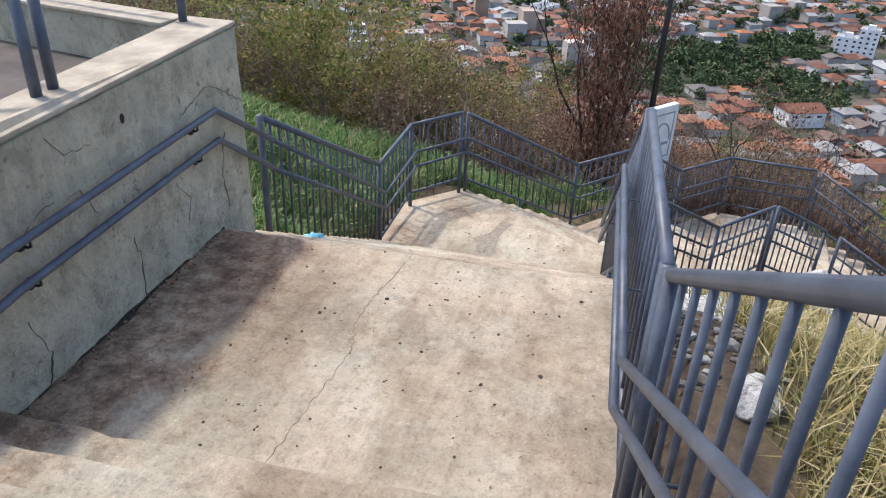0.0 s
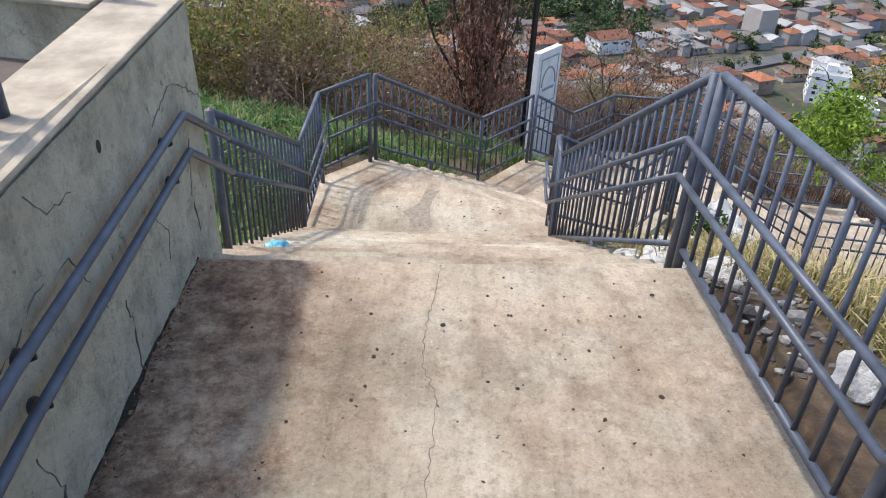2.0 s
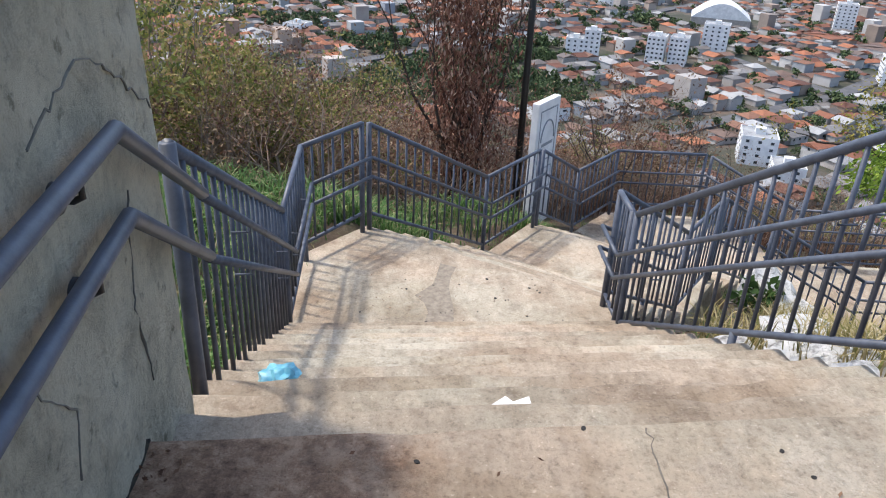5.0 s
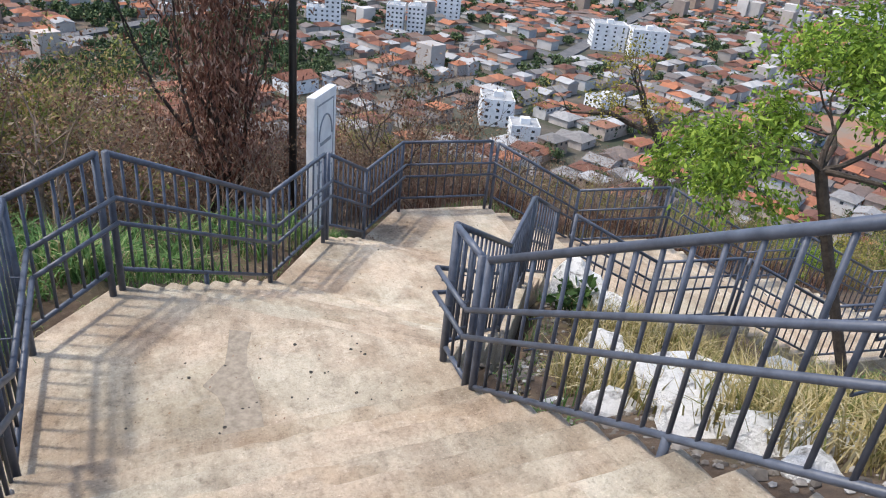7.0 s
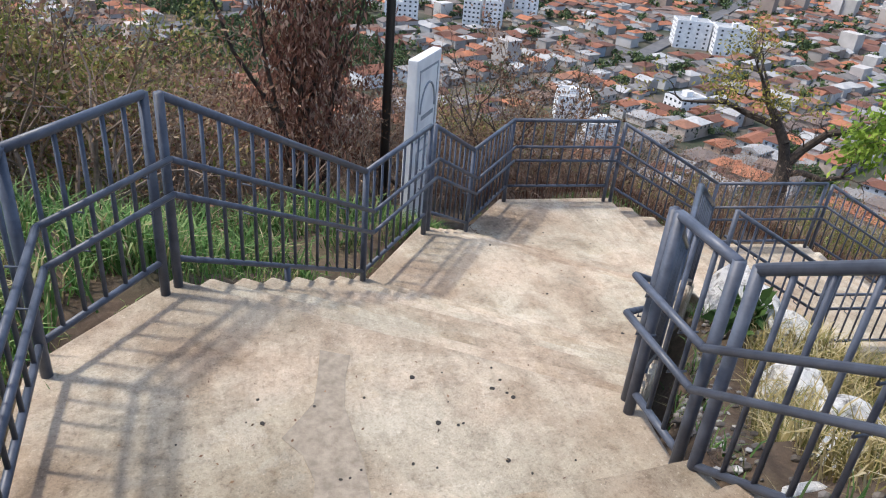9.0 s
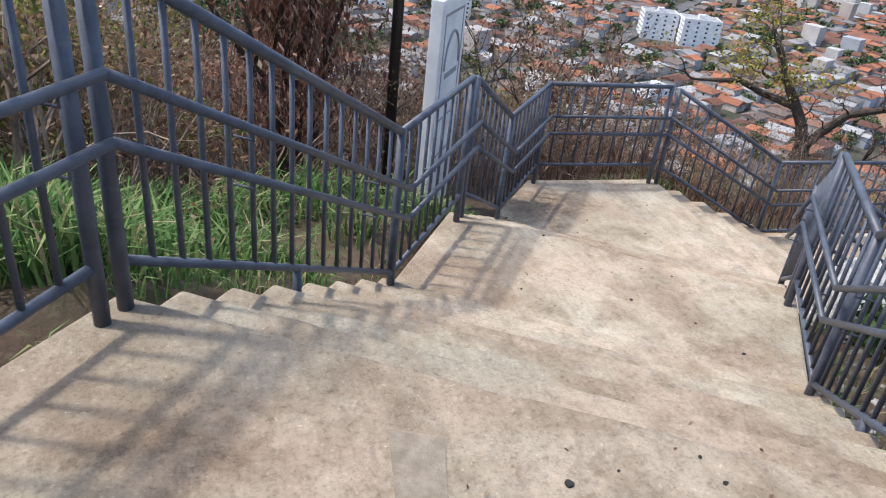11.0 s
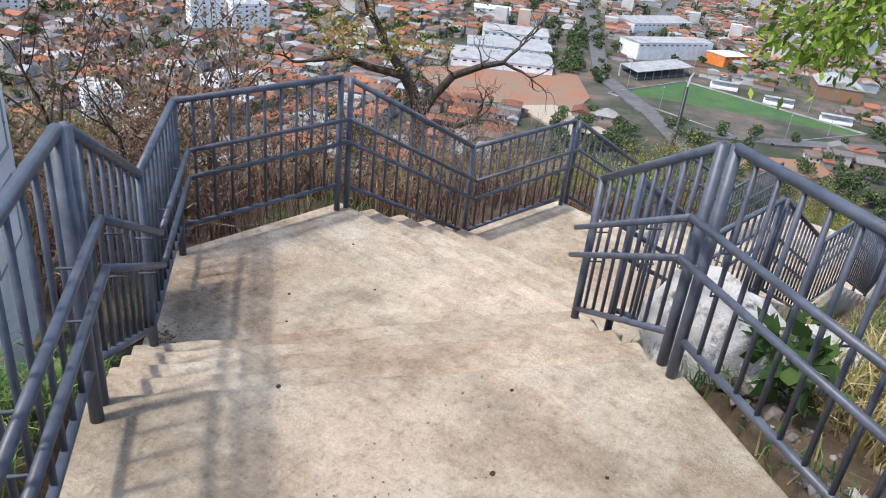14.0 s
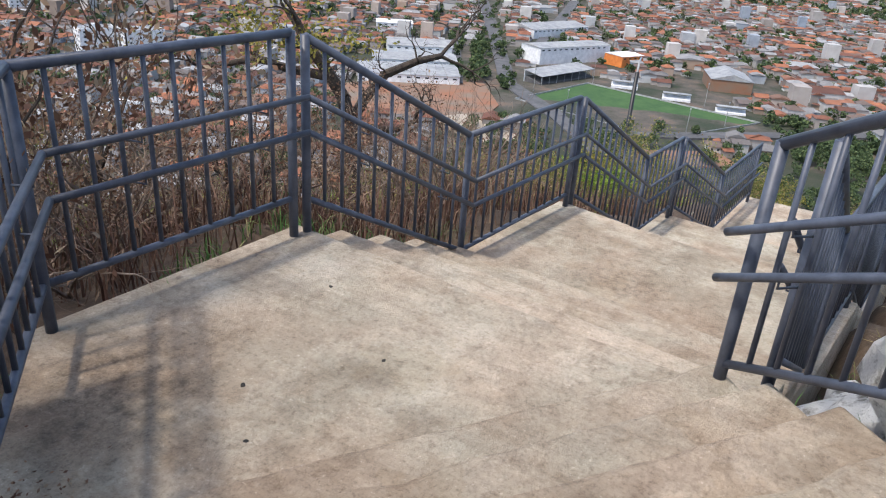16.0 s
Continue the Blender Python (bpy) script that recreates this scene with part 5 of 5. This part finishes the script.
# ---- rocks ----
def rock(x, y, w, d, h, seed, label):
    bm = bmesh.new()
    bmesh.ops.create_icosphere(bm, subdivisions=3, radius=1)
    off = Vector((seed * 7.3, seed * 3.1, seed))
    for v in bm.verts:
        k = 1 + 0.32 * noise.noise(v.co * 1.3 + off) + 0.14 * noise.noise(v.co * 3.1 + off) + 0.05 * noise.noise(v.co * 8 + off)
        v.co = Vector((v.co.x * w, v.co.y * d, v.co.z * h)) * k
    me = bpy.data.meshes.new("rock")
    bm.to_mesh(me)
    bm.free()
    ob = obj("rock", me, MAT_ROCK)
    ob.matrix_basis = pose(x, y, g(x, y) + h * 0.25, 0, 0, seed * 47)
    return tagged(ob, label, "rock", "whitewashed rocks")


for k, (x, y, w, d, h) in enumerate([(2.1, 9.4, 0.36, 0.32, 0.32), (2.9, 10.2, 0.3, 0.34, 0.42), (1.75, 7.4, 0.3, 0.26, 0.2), (3.5, 11.2, 0.26, 0.3, 0.34), (5.3, 12.3, 0.45, 0.4, 0.42), (1.7, 6.3, 0.32, 0.22, 0.2), (1.75, 4.6, 0.14, 0.2, 0.16),
                                     (6.6, 11.0, 0.7, 0.5, 0.45), (4.05, 12.72, 0.55, 0.42, 0.62), (4.85, 13.0, 0.55, 0.4, 0.5), (4.2, 12.2, 0.38, 0.3, 0.36), (2.6, 7.0, 0.3, 0.3, 0.18), (3.9, 9.3, 0.25, 0.3, 0.2), (2.1, 8.3, 0.5, 0.4, 0.27), (2.75, 8.9, 0.3, 0.3, 0.25), (5.9, 12.95, 0.4, 0.28, 0.3), (1.72, 7.95, 0.4, 0.3, 0.24), (1.5, 8.55, 0.2, 0.18, 0.14), (1.95, 7.3, 0.28, 0.22, 0.18), (1.45, 7.0, 0.16, 0.14, 0.12), (1.35, 9.0, 0.14, 0.17, 0.16)]):
    rock(x, y, w, d, h * (0.65 if y < 9.5 else 0.9), k + 1, "rough whitewashed boulder among dry grass")

# loose stones along the concrete edge
stones = Shape()
bm = bmesh.new()
bmesh.ops.create_icosphere(bm, subdivisions=1, radius=1)
ball = [v.co.copy() for v in bm.verts]
ball_faces = [tuple(v.index for v in f.verts) for f in bm.faces]
bm.free()
EDGE = [(1.25, 4.6), (1.02, 9.2), (1.05, 9.8), (2.6, 11.55), (3.5, 12.6)]
for a, b in zip(EDGE[:-1], EDGE[1:]):
    long = math.hypot(b[0] - a[0], b[1] - a[1])
    for _ in range(int(long * 80)):
        p = lerp(a, b, rng.random())
        q = abs(rng.normal(0, 0.3)) + 0.02
        x, y = p[0] + q, p[1] - q * 0.3
        k = rng.uniform(0.01, 0.032) if rng.random() < 0.965 else rng.uniform(0.04, 0.07)
        z = g(x, y) + k * 0.2
        off = Vector((rng.uniform(0, 90), 3, 1))
        stones.add([(x + v.x * k * 1.3 * (1 + 0.5 * noise.noise(v + off)), y + v.y * k * (1 + 0.5 * noise.noise(v * 1.3 + off)), z + v.z * k * 0.7) for v in ball], ball_faces)
MAT_STONE = island_palette("loose_stones", [(0, (0.06, 0.05, 0.042)), (0.4, (0.15, 0.13, 0.11)), (0.8, (0.24, 0.22, 0.2)), (1, (0.5, 0.49, 0.46))], 0.9, 20)
tagged(obj("loose_stones", stones, MAT_STONE), "grey and whitewashed loose stones on bare soil", "stones", kind="stuff")

# broad-leaved plant by the boulders
plant = thing("leafy_plant", "broad-leaved dark green plant beside white boulders", "plant", (3.72, 12.25, g(3.72, 12.25)))
pl = Plant(60)
for k in range(6):
    a = 1.05 * k
    pl.grow(Vector((0, 0, 0)), Vector((math.cos(a) * 0.5, math.sin(a) * 0.5, 1)).normalized(), 0.24, 0.01, 1, (2, 2), 0.12, 0.0, 0.5, 0.7, 5)
obj("stalk", pl.shape, MAT_TWIG, plant)
soup("foliage", pl.leaves(2, 0.04, 0.17, 0.1, -0.2), 4, MAT_DEEP, plant)

# ---- things on the steps ----
bag = Shape()
bm = bmesh.new()
bmesh.ops.create_icosphere(bm, subdivisions=3, radius=0.08)
for v in bm.verts:
    v.co *= 1 + 0.45 * noise.noise(v.co * 24) + 0.25 * noise.noise(v.co * 60)
    v.co.z *= 0.75
me = bpy.data.meshes.new("plastic_bag")
bm.to_mesh(me)
bm.free()
bag = obj("plastic_bag", me, MAT_BAG)
bag.matrix_basis = pose(-1.9, 6.3, Z_A - 4 * (Z_A - Z_B) / 13 + 0.05) @ Matrix.Diagonal((1.15, 1.15, 1, 1))
tagged(bag, "crumpled light-blue plastic bag on a concrete step", "bag")
paper = Shape().prism([(-0.17, -0.1), (-0.02, -0.13), (0.15, -0.09), (0.18, 0.05), (0.06, 0.07), (0.02, 0.12), (-0.15, 0.08)], 0.0, [0.006, 0.02, 0.006, 0.03, 0.01, 0.02, 0.008])
paper = obj("paper_scrap", paper, MAT_PAPER)
paper.matrix_basis = pose(-0.9, 5.7, Z_A - 2 * (Z_A - Z_B) / 13 + 0.002, 0, 0, 20) @ Matrix.Diagonal((0.5, 0.62, 1, 1))
tagged(paper, "torn piece of white paper lying on a step", "paper")

# dark fallen fruits and leaf bits on the landings
def litter(spots, z, size):
    for x, y in spots:
        x, y = x * 0.94, y * 0.985 + (0.12 if z < -1 else 0)
        k = size * rng.uniform(0.7, 1.3)
        sh = Shape()
        ring = [(k * math.cos(a) * (1 + 0.12 * rng.normal()), 0.8 * k * math.sin(a) * (1 + 0.12 * rng.normal())) for a in np.arange(0, 6.28, 0.63)]
        ob = obj("fallen_fruit", sh.prism(ring, 0.0, k * 0.5), MAT_DEBRIS)
        ob.matrix_basis = pose(x, y, z - 0.001, 0, 0, rng.uniform(0, 360))
        tagged(ob, "small dark squashed fruit lying on the concrete", "fruit", "fallen fruits")


litter([(-0.993, 4.753), (-0.931, 4.398), (-0.947, 4.177), (-1.292, 3.914), (-0.211, 5.183), (-0.272, 4.712), (-0.164, 4.223), (0.586, 4.866), (0.246, 4.543), (0.26, 4.047), (0.576, 4.223), (0.704, 5.087), (-0.571, 4.69)], Z_A, 0.012)
litter([(rng.uniform(-1.7, 0.9), rng.uniform(3.0, 5.3)) for _ in range(45)], Z_A, 0.008)
litter([(-0.484, 10.272), (-0.024, 10.095), (0.075, 10.002), (-0.431, 9.872), (-0.322, 9.837), (-0.133, 9.537), (0.121, 9.305), (-0.643, 9.606), (-1.39, 10.033), (-1.186, 9.401)], Z_B, 0.013)
litter([(rng.uniform(-1.9, 0.5), rng.uniform(9.2, 10.3)) for _ in range(25)], Z_B, 0.008)
litter([(2.267, 12.702), (2.409, 12.279), (2.504, 13.377), (1.619, 14.246), (1.0, 13.4), (1.9, 13.1)], Z_C, 0.012)
litter([(3.87, 14.589), (3.805, 15.475), (4.29, 14.305), (3.2, 15.9), (3.4, 14.9), (2.9, 15.6), (4.3, 16.2)], Z_D, 0.012)

# darker repair patch in the concrete
MAT_PATCH = simple("repair_mortar", (0.2, 0.168, 0.13), (0.33, 0.28, 0.22), 16, 0.95, 0.9, 0.006)
patch = obj("mortar_patch", Shape().prism([(-0.94, 10.58), (-0.77, 10.5), (-0.83, 10.3), (-0.87, 10.06), (-0.84, 9.63), (-0.86, 9.12), (-1.17, 9.16), (-1.14, 9.32), (-1.09, 9.56), (-1.13, 9.74), (-1.22, 9.88), (-1.12, 10.0), (-1.03, 10.12), (-0.99, 10.3)], Z_B - 0.02, Z_B + 0.003), MAT_PATCH)
tagged(patch, "darker rough mortar repair in the landing", "patch", kind="structure")
# dry leaf litter swept against the edges
def leaf_litter(label, spots, z):
    pts = np.array([(x, y, z + 0.006) for x, y in spots]) + rng.normal(0, (0.001, 0.001, 0.002), (len(spots), 3))
    ways = rng.normal(0, 1, (len(spots), 3)) * (1, 1, 0.25)
    ob = soup("leaf_litter", leaf_quads(pts, ways, 0.022, 0.011), 4, MAT_DRYLEAF)
    tagged(ob, label, "leaf litter", kind="stuff")


leaf_litter("dry leaves and grit along the wall foot", [(-1.9 - (y - 2.85) * 0.0668 + 0.02 + abs(rng.normal(0, 0.05)), y) for y in rng.uniform(2.9, 5.1, 320)], Z_A)
leaf_litter("dry leaves gathered at the railing post", [(1.86 + abs(rng.normal(0, 0.14)), 15.78 + abs(rng.normal(0, 0.2))) for _ in range(240)], Z_D)
leaf_litter("scattered dry leaf bits on the landing", [(rng.uniform(-2.1, 0.4), rng.uniform(9.3, 10.4)) for _ in range(60)], Z_B)
leaf_litter("scattered dry leaf bits on the landing", [(rng.uniform(0.7, 2.4), rng.uniform(13.0, 13.6)) for _ in range(40)], Z_C)
leaf_litter("scattered dry leaf bits on the landing", [(rng.uniform(-1.7, 0.9), rng.uniform(3.2, 5.1)) for _ in range(90)], Z_A)
# old cracks, recessed as thin dark inlays
def crack(points, width, mat, up=(0, 0, 1), name="crack"):
    sh = Shape()
    pts = []
    for (a, b) in zip(points[:-1], points[1:]):
        a, b = Vector(a), Vector(b)
        n = max(2, int((b - a).length / 0.032))
        for i in range(n):
            p = a.lerp(b, i / n)
            j = Vector((rng.normal(0, 0.006), rng.normal(0, 0.006), rng.normal(0, 0.006)))
            pts.append(p + j - Vector(up) * j.dot(Vector(up)))
    pts.append(Vector(points[-1]))
    u = Vector(up)
    v, f = [], []
    for i, p in enumerate(pts):
        d = (pts[min(i + 1, len(pts) - 1)] - pts[max(i - 1, 0)]).normalized()
        s = d.cross(u).normalized() * width * rng.uniform(0.4, 1.2)
        v += [p - s, p + s, p - s * 0.9 - u * 0.02, p + s * 0.9 - u * 0.02]
        if i:
            k = 4 * i
            f += [(k - 4, k - 3, k + 1, k), (k - 4, k, k + 2, k - 2), (k - 3, k - 1, k + 3, k + 1)]
    return obj(name, sh.add(v, f), mat)


MAT_WALLCRACK = simple("plaster_crack", (0.10, 0.095, 0.08), (0.2, 0.19, 0.16), 14, 0.95, 0)
MAT_CRACK = simple("crack_dirt", (0.1, 0.085, 0.07), (0.22, 0.19, 0.155), 12, 0.95, 0)
tagged(crack([(-0.57, 5.22, Z_A + 0.002), (-0.6, 4.9, Z_A + 0.002), (-0.63, 4.55, Z_A + 0.002), (-0.62, 4.28, Z_A + 0.002), (-0.55, 4.09, Z_A + 0.002), (-0.54, 3.87, Z_A + 0.002), (-0.58, 3.1, Z_A + 0.002)], 0.0024, MAT_CRACK, name="floor_crack"), "long thin crack across the concrete landing", "crack", kind="structure")


WU = (1, 0.0668, 0)
for pts in ([(5.6, 1.02), (5.45, 1.1), (5.25, 1.22), (5.1, 1.26), (4.8, 1.16)], [(2.9, 0.98), (3.3, 1.02), (3.5, 1.1), (3.75, 1.08), (3.85, 0.9)], [(4.1, 0.62), (4.15, 0.4), (4.12, 0.12)], [(3.2, 0.6), (3.3, 0.35), (3.22, 0.1)], [(5.3, 0.9), (5.2, 0.6), (5.25, 0.3)],
            [(4.6, 0.75), (4.75, 0.6), (4.7, 0.45)], [(3.6, 1.42), (3.7, 1.3), (3.9, 1.28)]):
    tagged(crack([(wall_x(y) + coat(y, z) + 0.004, y, z) for y, z in pts], 0.0026, MAT_WALLCRACK, WU, "wall_crack"), "jagged crack in the old wall plaster", "crack", kind="structure")
# drain hole as a solid dark plug; its inner shade is only colour
hole = Shape().tube((wall_x(4.2) - 0.02, 4.2, 0), (wall_x(4.2) + coat(4.2, 1.33) + 0.003, 4.2, 0), 0.012, 0.018, 10)
hole.v = [(x, y, 1.33 + 1.7 * z) for x, y, z in hole.v]
tagged(obj("drain_hole", hole, MAT_DEBRIS), "small drain hole in the wall plaster, its dark inside a coloured plug", "hole", kind="structure")
# damp dirt along the foot of the wall
dirt = Shape()
ys = np.arange(2.9, 5.14, 0.03)
v, f = [], []
for i, y in enumerate(ys):
    w = 0.006 + 0.035 * max(0, noise.noise(Vector((y * 3.1, 0, 3)))) + 0.01 * rng.random() + (0.03 + 0.015 * rng.random()) * math.exp(-((y - 3.85) / 0.09) ** 2)
    x = wall_x(float(y)) + 0.008
    v += [(x, float(y), Z_A + 0.015), (x + w, float(y) + 0.02, Z_A + 0.002), (x, float(y), Z_A - 0.05), (x + w, float(y) + 0.02, Z_A - 0.05)]
    if i:
        k = 4 * i
        f += [(k - 4, k - 3, k + 1, k), (k - 3, k - 1, k + 3, k + 1)]
MAT_DIRT = simple("damp_dirt", (0.018, 0.014, 0.01), (0.06, 0.05, 0.03), 30, 0.95, 0.8, 0.02)
tagged(obj("wall_foot_dirt", dirt.add(v, f), MAT_DIRT), "dark damp dirt along the foot of the wall", "dirt", kind="structure")

# railing on the deck and a short bollard
def deck_rail(pts):
    ob = thing("deck_railing", "blue-grey tube railing on the deck coping", "railing", (pts[0][0], pts[0][1], 1.55))
    inv = Matrix.Translation((-pts[0][0], -pts[0][1], -1.55))

    def local(sh):
        sh.v = [tuple(inv @ Vector(p)) for p in sh.v]
        return sh

    for x, y in pts:
        obj("post", local(Shape().tube((x, y, 1.5), (x, y, 2.05), 0.03, n=12)), MAT_PAINT, ob, smooth=True)
    for z in (2.05,):
        obj("rail", local(Shape().path([(x, y, z) for x, y in pts], 0.028, 10)), MAT_PAINT, ob, smooth=True)


deck_rail([(-2.18, 3.85), (-2.9, 3.5), (-6.0, 2.6)])
deck_rail([(-2.19, 3.98), (-3.2, 4.3), (-6.2, 5.1)])
deck_rail([(-2.4, 5.48), (-5.0, 5.9), (-9.0, 6.53)])
boll = thing("bollard", "short cream concrete bollard on a white plinth", "bollard", (-2.62, 3.7, 1.25))
obj("bollard_shaft", Shape().tube((0, 0, 0.1), (0, 0, 0.48), 0.05, n=14), MAT_COPING, boll, smooth=True)
obj("plinth", Shape().box((-0.35, -0.6, -0.1), (0.22, 0.3, 0.12)), MAT_COPING, boll, bevel=0.01)

# second lamp below the far landing
low_lamp = thing("lamp_pole", "short black lamp post with a bracket arm on the slope", "pole", (20.96, 19.05, -6.37 - 3.0))
obj("pole_tube", Shape().tube((0, 0, -3), (0, 0, 3.6), 0.07, 0.055, 12), MAT_BLACK, low_lamp, smooth=True)
obj("lamp_arm", Shape().path([(0, 0, 3.5), (0.4, 0.1, 3.8), (0.9, 0.2, 3.85)], 0.03, 8), MAT_METALROOF, low_lamp, smooth=True)
